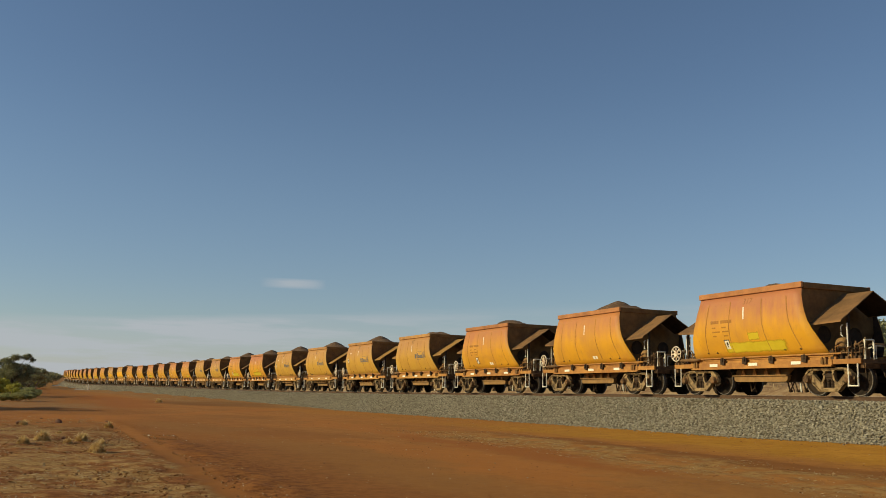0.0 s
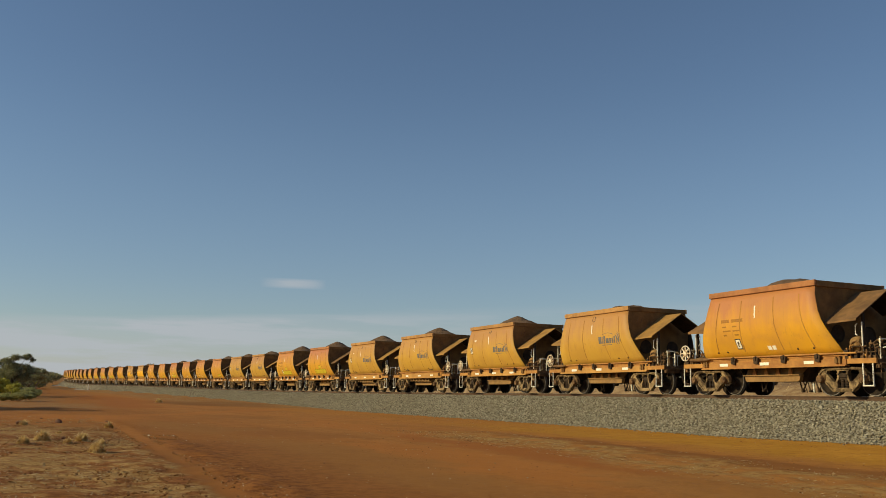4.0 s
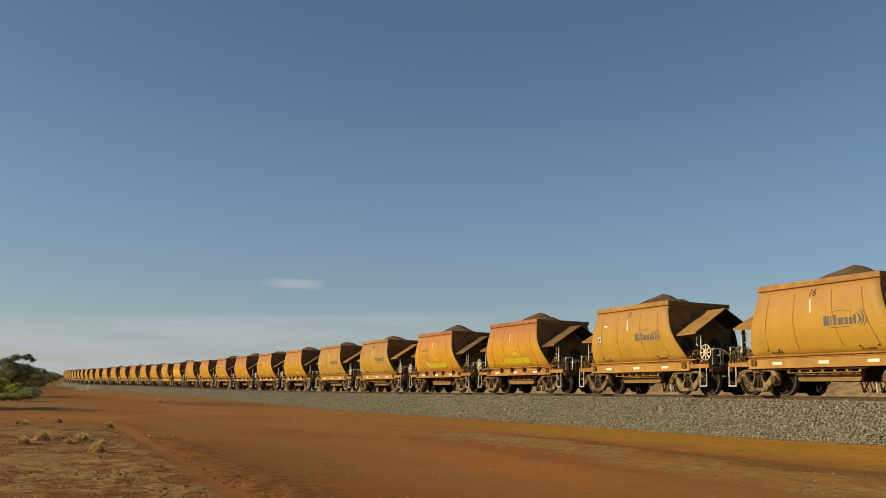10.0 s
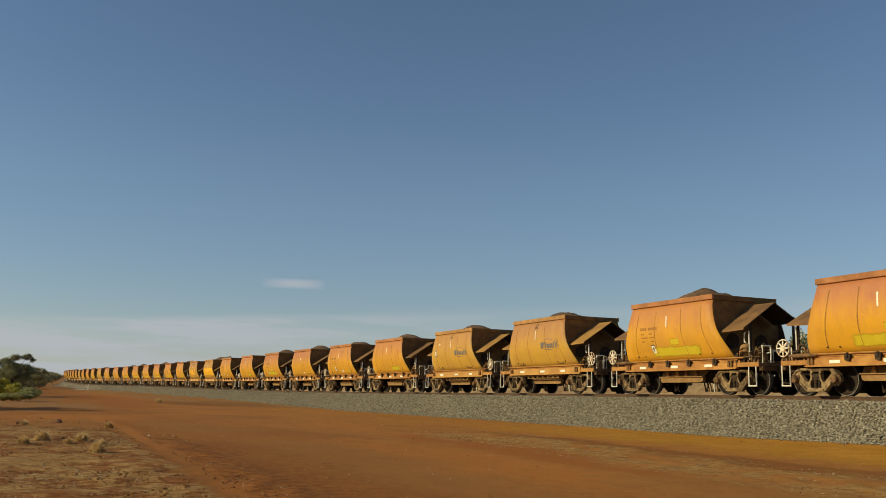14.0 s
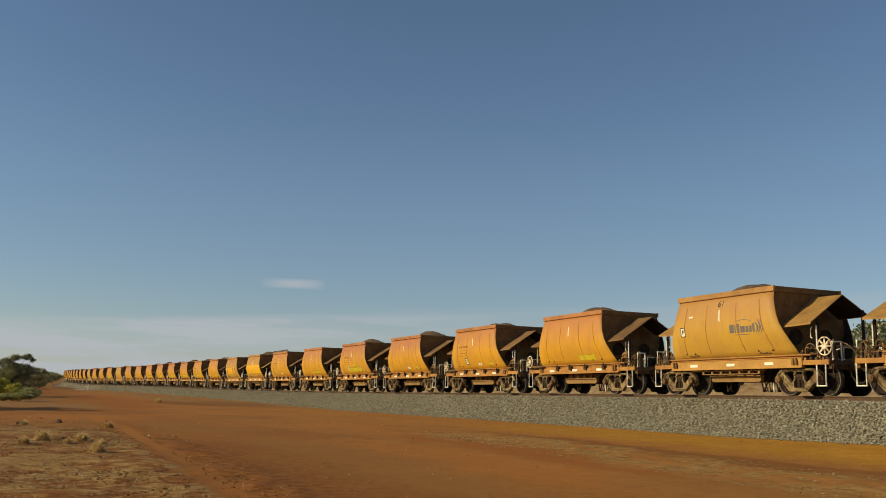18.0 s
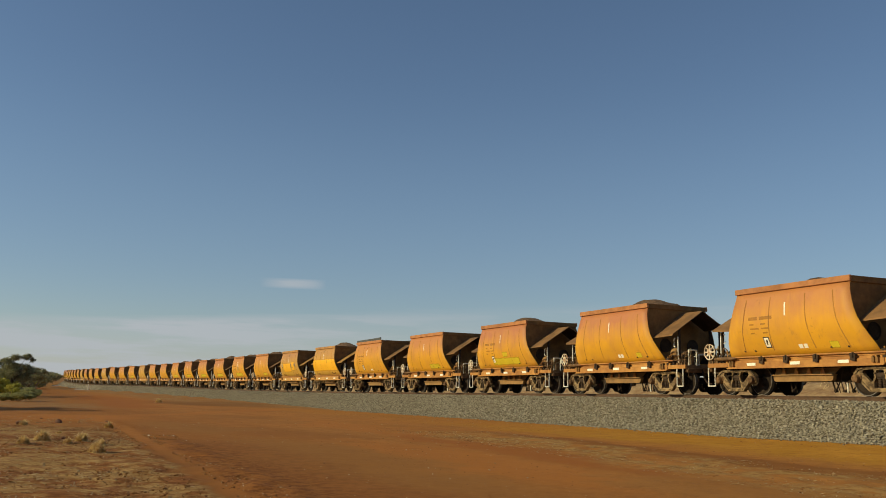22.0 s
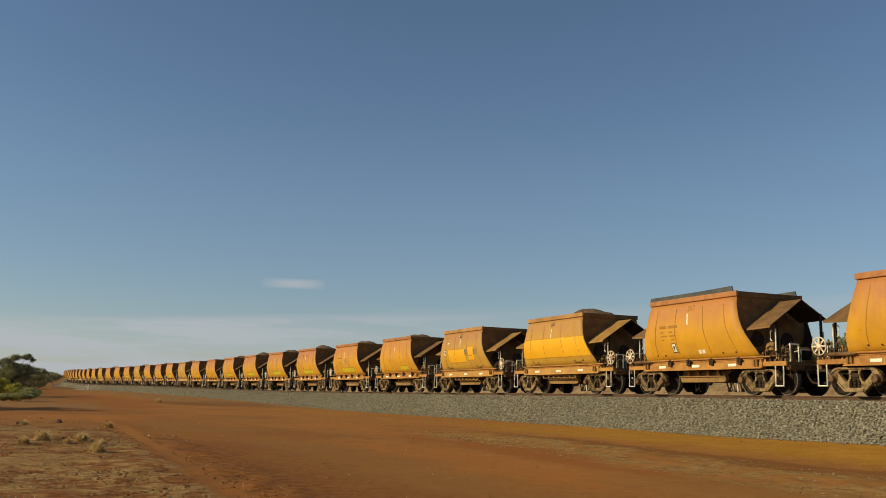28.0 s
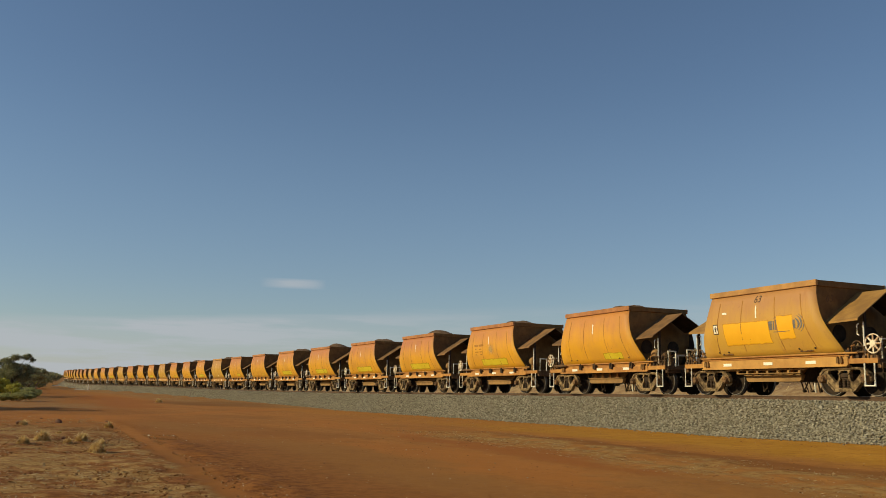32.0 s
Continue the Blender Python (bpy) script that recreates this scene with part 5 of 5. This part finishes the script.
    return ramp(nt, g.outputs["Random Per Island"], [(0.0, (0.16, 0.068, 0.026)), (0.45, (0.28, 0.13, 0.052)), (0.8, (0.40, 0.235, 0.095)), (1.0, (0.50, 0.37, 0.21))])


MAT_PEBBLE = material("mixed_gravel", pebble_build, 0.95, spec=0.1)
spots = []
for lat_lo, lat_hi, s_lo, s_hi, count, size in ((19.2, 26, -14, 22, 30000, 0.024), (9.4, 12.6, -17, 6, 4500, 0.022), (3.4, 19, -16, 30, 7000, 0.020), (18.3, 18.95, -14, 8, 2500, 0.02)):
    for s, lat, q, e in zip(rs.uniform(s_lo, s_hi, count), rs.uniform(lat_lo, lat_hi, count), rs.rand(count), rs.rand(count)):
        x, y, z, h = on_line(s)
        px_, py_ = x - math.cos(h) * lat, y - math.sin(h) * lat
        if math.hypot(px_, py_) < 6 or (lat_lo > 19 and py_ > 23.5):
            continue
        clump = noise.noise(Vector((px_ * 0.7, py_ * 0.7, 4.0)))
        if clump < -0.22 and lat_lo != 3.4:
            continue
        spots.append((px_, py_, float(ground_z(px_, py_)) + 0.003, size * (0.3 + 1.0 * q ** 4)))
gravel = box_pieces(spots, "loose_gravel", MAT_PEBBLE, 4, 0.7)
tagged(gravel, "scattered brown gravel and clods on the red dirt", "gravel", kind="stuff")


MAT_CLOD = material("red_dirt_clods", speckled((0.24, 0.098, 0.030), (0.40, 0.200, 0.075), 2.5), 0.95, bump=(30.0, 0.5, 0.01), spec=0.1)
spots = []
for lat_lo, lat_hi, s_lo, s_hi, count, size in ((19.5, 26, -14, 14, 17000, 0.031), (18.45, 18.98, -13, 2, 1300, 0.034), (9.6, 12.4, -16, 4, 2500, 0.035), (11.5, 18.8, -12, 8, 12000, 0.015), (3.3, 9.5, -14, 8, 4000, 0.015)):
    for s, lat, q in zip(rs.uniform(s_lo, s_hi, count), rs.uniform(lat_lo, lat_hi, count), rs.rand(count)):
        x, y, z, h = on_line(s)
        px_, py_ = x - math.cos(h) * lat, y - math.sin(h) * lat
        if math.hypot(px_, py_) < 6 or (lat_lo > 19 and py_ > 24) or noise.noise(Vector((px_ * 0.8, py_ * 0.8, 7.0))) < (-0.05 if lat_lo > 18 else 0.02):
            continue
        spots.append((px_, py_, float(ground_z(px_, py_)) + 0.006, size * (0.25 + 0.9 * q ** 3)))
clods = box_pieces(spots, "dirt_clods", MAT_CLOD, 6, 0.42)
tagged(clods, "crumbled red dirt clods on the scrubby ground", "clods", kind="stuff")


# ---- plants ----
def leaf_build(a, b, c):
    def build(nt, geo):
        g = nt.nodes.new("ShaderNodeNewGeometry")
        return ramp(nt, g.outputs["Random Per Island"], [(0.0, a), (0.6, b), (1.0, c)])
    return build


def leafy(name, build):
    """Leaf surface that lets some of the light through."""
    mat = material(name, build, 0.7)
    nt = mat.node_tree
    b = nt.nodes["Principled BSDF"]
    tr, mx = nt.nodes.new("ShaderNodeBsdfTranslucent"), nt.nodes.new("ShaderNodeMixShader")
    nt.links.new(b.inputs["Base Color"].links[0].from_socket, tr.inputs["Color"])
    mx.inputs[0].default_value = 0.38
    nt.links.new(b.outputs[0], mx.inputs[1])
    nt.links.new(tr.outputs[0], mx.inputs[2])
    nt.links.new(mx.outputs[0], nt.nodes["Material Output"].inputs["Surface"])
    return mat


MAT_LEAF = leafy("dull_green_leaves", leaf_build((0.17, 0.17, 0.085), (0.29, 0.285, 0.145), (0.40, 0.385, 0.22)))
MAT_LEAF_LIGHT = leafy("yellow_green_leaves", leaf_build((0.32, 0.30, 0.05), (0.50, 0.46, 0.08), (0.62, 0.56, 0.14)))
MAT_LEAF_GREY = leafy("grey_green_leaves", leaf_build((0.25, 0.245, 0.09), (0.40, 0.385, 0.14), (0.52, 0.48, 0.21)))
MAT_BARK = material("grey_brown_bark", speckled((0.09, 0.06, 0.04), (0.17, 0.12, 0.085), 9.0), 0.95, bump=(12.0, 0.6, 0.02))
MAT_DEAD = material("dead_grey_straw", leaf_build((0.30, 0.18, 0.075), (0.48, 0.33, 0.15), (0.64, 0.48, 0.25)), 0.9)
MAT_STRAW = leafy("dry_straw_grass", leaf_build((0.52, 0.34, 0.13), (0.74, 0.54, 0.24), (0.88, 0.70, 0.36)))


def crown_mesh(rs_, clumps, per, leaf):
    """Leaves in loose clumps: (x, y, z, radius across, radius up)."""
    verts, faces = [], []
    for cx, cy, cz, rx, rz in clumps:
        m = int(per * 14.0 / (leaf * leaf) * rx * rx)
        d = rs_.randn(m, 3)
        d /= np.linalg.norm(d, axis=1)[:, None]
        r = rs_.rand(m) ** 0.45
        r = r * (0.75 + 0.4 * rs_.rand(m))
        C = np.array([cx, cy, cz]) + d * r[:, None] * np.array([rx, rx, rz])
        A, B = rs_.randn(m, 3), rs_.randn(m, 3)
        A /= np.linalg.norm(A, axis=1)[:, None]
        B /= np.linalg.norm(B, axis=1)[:, None]
        L = leaf * (0.5 + rs_.rand(m))
        for k in range(m):
            i = len(verts)
            verts += [tuple(C[k] - A[k] * L[k]), tuple(C[k] + B[k] * L[k] * 0.45), tuple(C[k] + A[k] * L[k]), tuple(C[k] - B[k] * L[k] * 0.45)]
            faces.append((i, i + 1, i + 2, i + 3))
    return verts, faces


def tree(name, x, y, height, spread, seed, label, leaf=0.16, per=0.7, light=False, flat=0.42, stems=1, bare=0.45, lobes=()):
    rs_ = np.random.RandomState(seed)
    t = new(name)
    z0 = float(ground_z(x, y)) - 0.05
    t.matrix_basis = pose(x, y, z0)
    clumps, k = [], 0
    trunk = bmesh.new()
    for st in range(stems):
        lean = Vector((rs_.uniform(-0.18, 0.18), rs_.uniform(-0.18, 0.18), 1)) * (height * bare)
        base = Vector((rs_.uniform(-0.1, 0.1) * (stems - 1), rs_.uniform(-0.1, 0.1) * (stems - 1), 0))
        r0 = height * 0.028
        pts = [base, base + lean * 0.5 + Vector((rs_.uniform(-0.08, 0.08), rs_.uniform(-0.08, 0.08), 0)), base + lean]
        add_rod_taper(trunk, pts, r0, r0 * 0.6)
        for dx, dz, rx, rz in lobes:
            dy = rs_.uniform(-0.5, 0.5)
            tip = Vector((dx, dy, dz))
            knee = (base + lean) * 0.5 + tip * 0.5 + Vector((0, 0, -0.1))
            add_rod_taper(trunk, [base + lean * rs_.uniform(0.55, 0.98), knee, tip], r0 * 0.4, r0 * 0.12)
            clumps.append((dx, dy, dz, rx, rz))
            clumps.append((dx + rs_.uniform(-0.6, 0.6) * rx, dy * 0.4, dz + rs_.uniform(-0.3, 0.5) * rz, rx * 0.5, rz * 0.7))
        for b in range(0 if lobes else 5 if stems == 1 else 3):
            a = 6.2832 * (b + rs_.rand() * 0.8) / (5 if stems == 1 else 3)
            out = spread * rs_.uniform(0.35, 0.95)
            tip = base + lean + Vector((math.cos(a) * out, math.sin(a) * out, height * (1 - bare) * rs_.uniform(0.35, 0.85)))
            mid = base + lean * 0.9 + (tip - base - lean * 0.9) * 0.5 + Vector((0, 0, -0.05 * height))
            add_rod_taper(trunk, [base + lean * rs_.uniform(0.6, 0.98), mid, tip], r0 * 0.45, r0 * 0.12)
            rr = spread * rs_.uniform(0.26, 0.5)
            clumps.append((tip.x, tip.y, min(tip.z, height - rr * flat), rr, rr * flat))
            clumps.append((mid.x + rs_.uniform(-0.2, 0.2), mid.y, mid.z + 0.12 * height, rr * 0.6, rr * 0.6 * flat))
        if not lobes:
            clumps.append((base.x + lean.x, base.y + lean.y, height * 0.9, spread * 0.4, spread * 0.4 * flat))
    part("trunk", trunk, MAT_BARK, t, smooth=True)
    v, f = crown_mesh(rs_, clumps, per, leaf)
    from_arrays("crown", v, f, MAT_LEAF_GREY if "grey" in label else MAT_LEAF_LIGHT if light else MAT_LEAF, t)
    return tagged(t, label, "bush" if name == "bush" else "tree")


def add_rod_taper(bm, pts, r0, r1, n=7):
    rings = []
    for i, p in enumerate(pts):
        r = r0 + (r1 - r0) * i / (len(pts) - 1)
        d = (pts[min(i + 1, len(pts) - 1)] - pts[max(i - 1, 0)]).normalized()
        a = d.cross(Vector((0.3, 1, 0.2))).normalized()
        b = a.cross(d)
        rings.append([bm.verts.new(p + a * math.cos(6.2832 * j / n) * r + b * math.sin(6.2832 * j / n) * r) for j in range(n)])
    for u, v in zip(rings, rings[1:]):
        for j in range(n):
            bm.faces.new((u[j], u[(j + 1) % n], v[(j + 1) % n], v[j]))
    bm.faces.new(rings[0][::-1])
    bm.faces.new(rings[-1])


DARK_TREE = "dark olive spreading tree at the edge of the clearing"
# the umbrella-crowned tree: (aside, height, radius across, radius up) of each lobe of its crown
UMBRELLA = [(-0.8, 3.45, 0.62, 0.34), (0.05, 3.8, 0.55, 0.34), (0.95, 3.85, 0.55, 0.33), (1.4, 3.6, 0.28, 0.26), (-0.35, 3.0, 0.66, 0.34), (1.0, 2.85, 0.5, 0.36),
            (-0.05, 2.45, 0.85, 0.5), (-1.05, 2.6, 0.6, 0.45), (1.4, 2.5, 0.55, 0.45), (-0.4, 1.9, 0.75, 0.45), (0.8, 1.9, 0.7, 0.45), (-1.2, 1.9, 0.5, 0.5)]
tree("tree", -40.8, 88.0, 4.2, 1.6, 21, DARK_TREE, 0.075, 1.0, bare=0.5, lobes=UMBRELLA)
tree("tree", -43.4, 90.0, 3.7, 1.5, 22, DARK_TREE, 0.10, 0.75, flat=0.42, bare=0.45)
tree("tree", -46.4, 95.0, 3.9, 1.7, 23, DARK_TREE, 0.11, 0.7, flat=0.5, bare=0.4)
tree("tree", -46.2, 100.0, 3.5, 1.6, 24, DARK_TREE, 0.11, 0.7, flat=0.6, bare=0.3)
tree("tree", -56.2, 125.0, 3.6, 1.8, 25, DARK_TREE, 0.13, 0.7, flat=0.6, bare=0.25)
tree("tree", -53.0, 115.0, 3.3, 1.7, 27, DARK_TREE, 0.13, 0.7, flat=0.6, bare=0.25)
tree("tree", -66.0, 150.0, 3.8, 2.0, 26, DARK_TREE, 0.15, 0.7, flat=0.6, bare=0.25)
# two trees added out of view, to throw the dark strip over the dirt
for k, (x, y) in enumerate(((-27.6, 40.4), (-29.5, 44.2))):
    tree("tree", x, y, 5.0, 2.8, 280 + k, "unseen olive tree added to cast a shadow strip", 0.16, 0.8, flat=0.5, bare=0.3)
tree("bush", -31.0, 67.0, 1.3, 0.5, 31, "yellow-green rounded bush on the red dirt", 0.06, 0.9, light=True, flat=0.8, stems=3, bare=0.3)
tree("bush", -30.2, 66.0, 0.62, 0.8, 32, "low grey-green bush on the red dirt", 0.06, 0.9, flat=0.5, stems=3, bare=0.15)
tree("bush", -31.4, 66.3, 0.5, 0.8, 33, "low grey-green bush on the red dirt", 0.06, 0.9, flat=0.5, stems=3, bare=0.15)
tree("bush", -30.6, 68.5, 0.7, 0.65, 34, "low grey-green bush on the red dirt", 0.06, 0.9, flat=0.5, stems=3, bare=0.15)
tree("bush", -33.6, 75.0, 0.8, 0.9, 35, "low grey-green bush on the red dirt", 0.07, 0.8, flat=0.5, stems=3, bare=0.15)
tree("bush", -36.2, 81.0, 0.9, 1.0, 36, "low grey-green bush on the red dirt", 0.07, 0.8, light=True, flat=0.5, stems=3, bare=0.15)
rs = np.random.RandomState(61)
for k in range(24):
    d = 86 + k * 5.0 + rs.uniform(-2, 2)
    tree("bush", (-0.474 + 0.037 * min(1, k / 20) - rs.uniform(0, 0.03)) * d, d, rs.uniform(0.9, 1.8), rs.uniform(1.0, 1.6), 300 + k, "dense dull green scrub at the edge of the clearing", 0.13, 0.6, flat=0.65, stems=3, bare=0.12, light=k % 5 == 0)
rs = np.random.RandomState(77)
for k in range(30):
    d = 160 * (1.045 ** k)
    back = rs.uniform(0.0, 0.012) if k % 3 else rs.uniform(0.01, 0.05)
    tree("tree", (float(np.interp(d, [150, 190, 240, 310, 400, 600], [-0.4327, -0.426, -0.4208, -0.4165, -0.4135, -0.4125])) - back) * d - 1.5, d, rs.uniform(3.2, 4.1), rs.uniform(2.0, 3.0), 100 + k, "olive scrub tree in the distant tree line", 0.24, 0.5, flat=0.7, bare=0.2)
for k, (x, y, hgt, sp) in enumerate(((25.4, 64, 6.1, 1.8), (24.4, 62, 5.5, 1.7), (28.9, 62.5, 6.7, 1.9), (31.0, 64.5, 7.1, 2.2), (28.0, 64.5, 5.6, 1.8), (30.0, 60, 5.2, 1.8), (29.7, 62, 6.7, 2.0), (32.0, 64, 7.0, 2.4), (27.6, 63, 5.3, 1.7), (25.6, 64, 4.6, 1.8), (34.6, 62, 6.4, 2.5), (22.6, 63, 5.7, 1.6), (21.5, 66, 4.6, 2.0), (18.0, 70, 3.4, 2.0))):
    tree("tree", x, y, hgt, sp, 50 + k, "olive green tree beyond the railway", 0.16, 0.9, flat=0.8, bare=0.2)


def tuft(x, y, height, seed):
    """A dry grass clump: many thin bent blades from one root."""
    rs_ = np.random.RandomState(seed)
    verts, faces = [], []
    z0 = -0.02
    for b in range(420):
        a, lean, hh = rs_.uniform(0, 6.28), abs(rs_.normal(0.5, 0.55)), height * rs_.uniform(0.55, 1.25)
        rx, ry = rs_.normal(0, 0.30 * height, 2)
        hh *= math.exp(-(rx * rx + ry * ry) / (0.55 * height) ** 2)
        ca, sa, w = math.cos(a), math.sin(a), 0.006 + 0.008 * rs_.rand()
        p0 = (rx, ry, z0)
        p1 = (rx + ca * lean * hh * 0.4, ry + sa * lean * hh * 0.4, z0 + hh * 0.6)
        p2 = (rx + ca * lean * hh, ry + sa * lean * hh, z0 + hh * (1 - 0.25 * lean))
        i = len(verts)
        verts += [(p0[0] - sa * w, p0[1] + ca * w, p0[2]), (p0[0] + sa * w, p0[1] - ca * w, p0[2]), (p1[0] - sa * w, p1[1] + ca * w, p1[2]),
                  (p1[0] + sa * w, p1[1] - ca * w, p1[2]), p2]
        faces += [(i, i + 1, i + 3, i + 2), (i + 2, i + 3, i + 4)]
    ob = from_arrays("grass_tuft", verts, faces, MAT_STRAW)
    ob.matrix_basis = pose(x, y, float(ground_z(x, y)))
    return tagged(ob, "dry straw-coloured grass tuft on bare ground", "grass tuft", "dry grass tufts")


for k, (x, y, hgt) in enumerate(((-8.33, 23.3, 0.22), (-10.8, 24.0, 0.20), (-7.22, 16.1, 0.20), (-7.42, 17.3, 0.26), (-6.65, 16.6, 0.14), (-6.67, 17.3, 0.22), (-5.41, 14.7, 0.24),
                                 (-5.9, 16.2, 0.16), (-8.0, 19.5, 0.12), (-7.0, 14.6, 0.10), (-22.9, 75.0, 0.5))):
    tuft(x, y, hgt * 0.85, 200 + k)


def rock(x, y, size, seed, mat, label, name="rock"):
    bm = bmesh.new()
    bmesh.ops.create_icosphere(bm, subdivisions=1, radius=size)
    for v in bm.verts:
        k = 1 + 0.6 * noise.noise(v.co * (1.6 / size) + Vector((seed, 0, 0)))
        v.co = Vector((v.co.x * k, v.co.y * k * 0.8, v.co.z * k * 0.65))
    ob = part(name, bm, mat, None, label)
    ob.matrix_basis = pose(x, y, float(ground_z(x, y)) + size * 0.25, 0, 0, seed * 40)
    return tagged(ob, label, "rock")


MAT_ROCK = material("red_brown_rock", speckled((0.13, 0.06, 0.035), (0.26, 0.13, 0.075), 12.0), 0.95, bump=(15.0, 0.6, 0.02))
MAT_PALE = material("pale_quartz_rock", speckled((0.60, 0.50, 0.36), (0.80, 0.70, 0.53), 10.0), 0.8)
for k, (x, y, sz) in enumerate(((-10.68, 25.9, 0.11), (-5.45, 71.1, 0.26), (-11.0, 24.2, 0.12), (-9.9, 27.5, 0.05), (-7.3, 18.0, 0.06), (-12.5, 29.0, 0.05))):
    rock(x, y, sz, k + 1, MAT_ROCK, "dark red-brown rock on the dirt")
for k, (x, y, sz) in enumerate(((-5.91, 19.9, 0.05), (-6.14, 19.6, 0.055), (-5.7, 19.9, 0.04), (-4.9, 18.0, 0.03), (-2.2, 10.6, 0.02), (-8.9, 20.5, 0.05))):
    rock(x, y, sz * 0.55, k + 21, MAT_PALE, "small pale stone on the red dirt")

MAT_PLANK = material("weathered_timber", speckled((0.36, 0.29, 0.21), (0.56, 0.48, 0.37), 8.0), 0.9)
for x, y, ln, wd, a in ((-62.6, 161.0, 2.6, 1.0, 8), (-104.0, 249.0, 2.4, 1.2, -20)):
    ob = part("timber_slab", box(-ln / 2, ln / 2, -wd / 2, wd / 2, 0.0, 0.18, bevel=0.02), MAT_PLANK, None)
    ob.matrix_basis = pose(x, y, float(ground_z(x, y)) + 0.05, 6, 4, a)
    tagged(ob, "weathered grey slab lying beside the track", "slab")
p = beside(168, 4.5, -1.15)
ob = part("marker_post", box(-0.09, 0.09, -0.09, 0.09, 0, 1.2), MAT_WHITE, None)
ob.matrix_basis = Matrix.Translation((p.x, p.y, float(ground_z(p.x, p.y)) - 0.05))
tagged(ob, "short white marker post beside the track", "post")

# dry bank beyond the far rail
bank = sweep("far_bank", [(-18, -1.6), (-14.5, 0.35), (-13.0, 0.72), (-11.6, 0.80), (-10.2, 0.62), (-8.6, -0.1), (-6.0, -1.35)], list(np.arange(-60, 130, 1.0)), material("dry_grass_bank", speckled((0.24, 0.13, 0.058), (0.46, 0.31, 0.155), 2.5), 0.95, bump=(3.0, 0.8, 0.1)), None, True)
for v in bank.data.vertices:
    v.co.z += noise.noise(v.co * 0.6) * 0.2 + noise.noise(v.co * 2.0) * 0.08
tagged(bank, "low dry grassy dirt bank beyond the railway", "bank", kind="structure")

# dead straw and twigs lying on the scrubby ground and on the bank
verts, faces = [], []
rs = np.random.RandomState(91)
for k in range(12000):
    if k < 6000:
        s, lat = rs.uniform(-14, 24), 19.3 + rs.rand() * 7
    elif k < 10000:
        s, lat = rs.uniform(-17, 4), rs.uniform(9.3, 12.6)
    else:
        s, lat = rs.uniform(-12, 60), rs.uniform(-13.5, -9.5)
    q = beside(s, lat)
    if k < 6000 and q.y > 23.5:
        continue
    if k < 10000 and noise.noise(Vector((q.x * 0.6, q.y * 0.6, 9.0))) < -0.1:
        continue
    up = 0.012 + float(ground_z(q.x, q.y)) if k < 10000 else q.z + float(np.interp(lat, [-14.5, -13.0, -11.6, -10.2, -8.6], [0.35, 0.72, 0.80, 0.62, -0.1]))
    a, ln = rs.uniform(0, 3.14), rs.uniform(0.015, 0.06) if k < 10000 else rs.uniform(0.08, 0.2)
    tilt = rs.uniform(0.0, 0.25) if k < 10000 else rs.uniform(0.6, 1.6)
    d = Vector((math.cos(a), math.sin(a), tilt)) * ln
    n_ = Vector((-math.sin(a), math.cos(a), 0.3)) * (0.005 if k < 10000 else 0.012)
    i = len(verts)
    c = Vector((q.x, q.y, up))
    verts += [tuple(c - n_), tuple(c + n_), tuple(c + d + n_), tuple(c + d - n_)]
    faces.append((i, i + 1, i + 2, i + 3))
for k in range(2600):
    s, lat = rs.uniform(-14, 16), 19.4 + abs(rs.normal(0, 3.0))
    q = beside(s, lat)
    if noise.noise(Vector((q.x * 0.5, q.y * 0.5, 2.0))) < -0.12 or math.hypot(q.x, q.y) < 6:
        continue
    z = float(ground_z(q.x, q.y))
    for b in range(7):
        a, hh = rs.uniform(0, 6.28), rs.uniform(0.008, 0.035)
        ln, w_ = hh * rs.uniform(0.8, 2.2), rs.uniform(0.003, 0.006)
        ox, oy = rs.normal(0, 0.025, 2)
        ca, sa = math.cos(a), math.sin(a)
        i = len(verts)
        verts += [(q.x + ox - sa * w_, q.y + oy + ca * w_, z), (q.x + ox + sa * w_, q.y + oy - ca * w_, z), (q.x + ox + ca * ln, q.y + oy + sa * ln, z + hh)]
        faces.append((i, i + 1, i + 2))
litter = from_arrays("dry_litter", verts, faces, MAT_DEAD)
tagged(litter, "dead straw and twigs strewn on bare dirt", "dry grass", kind="stuff")

# sleepers: alike concrete pieces under the rails
first = None
for k in range(240):
    s = -30 + k * 0.68
    x, y, z, h = on_line(s)
    m = pose(x, y, z, 0, 0, -math.degrees(math.pi / 2 - h) + 90)
    if first is None:
        first = part("sleeper", box(-1.05, 1.05, -0.11, 0.11, -0.30, -0.166, bevel=0.015), MAT_SLEEPER, track)
        first.matrix_basis = m
    else:
        share(first, "sleeper", m, track)


motions()
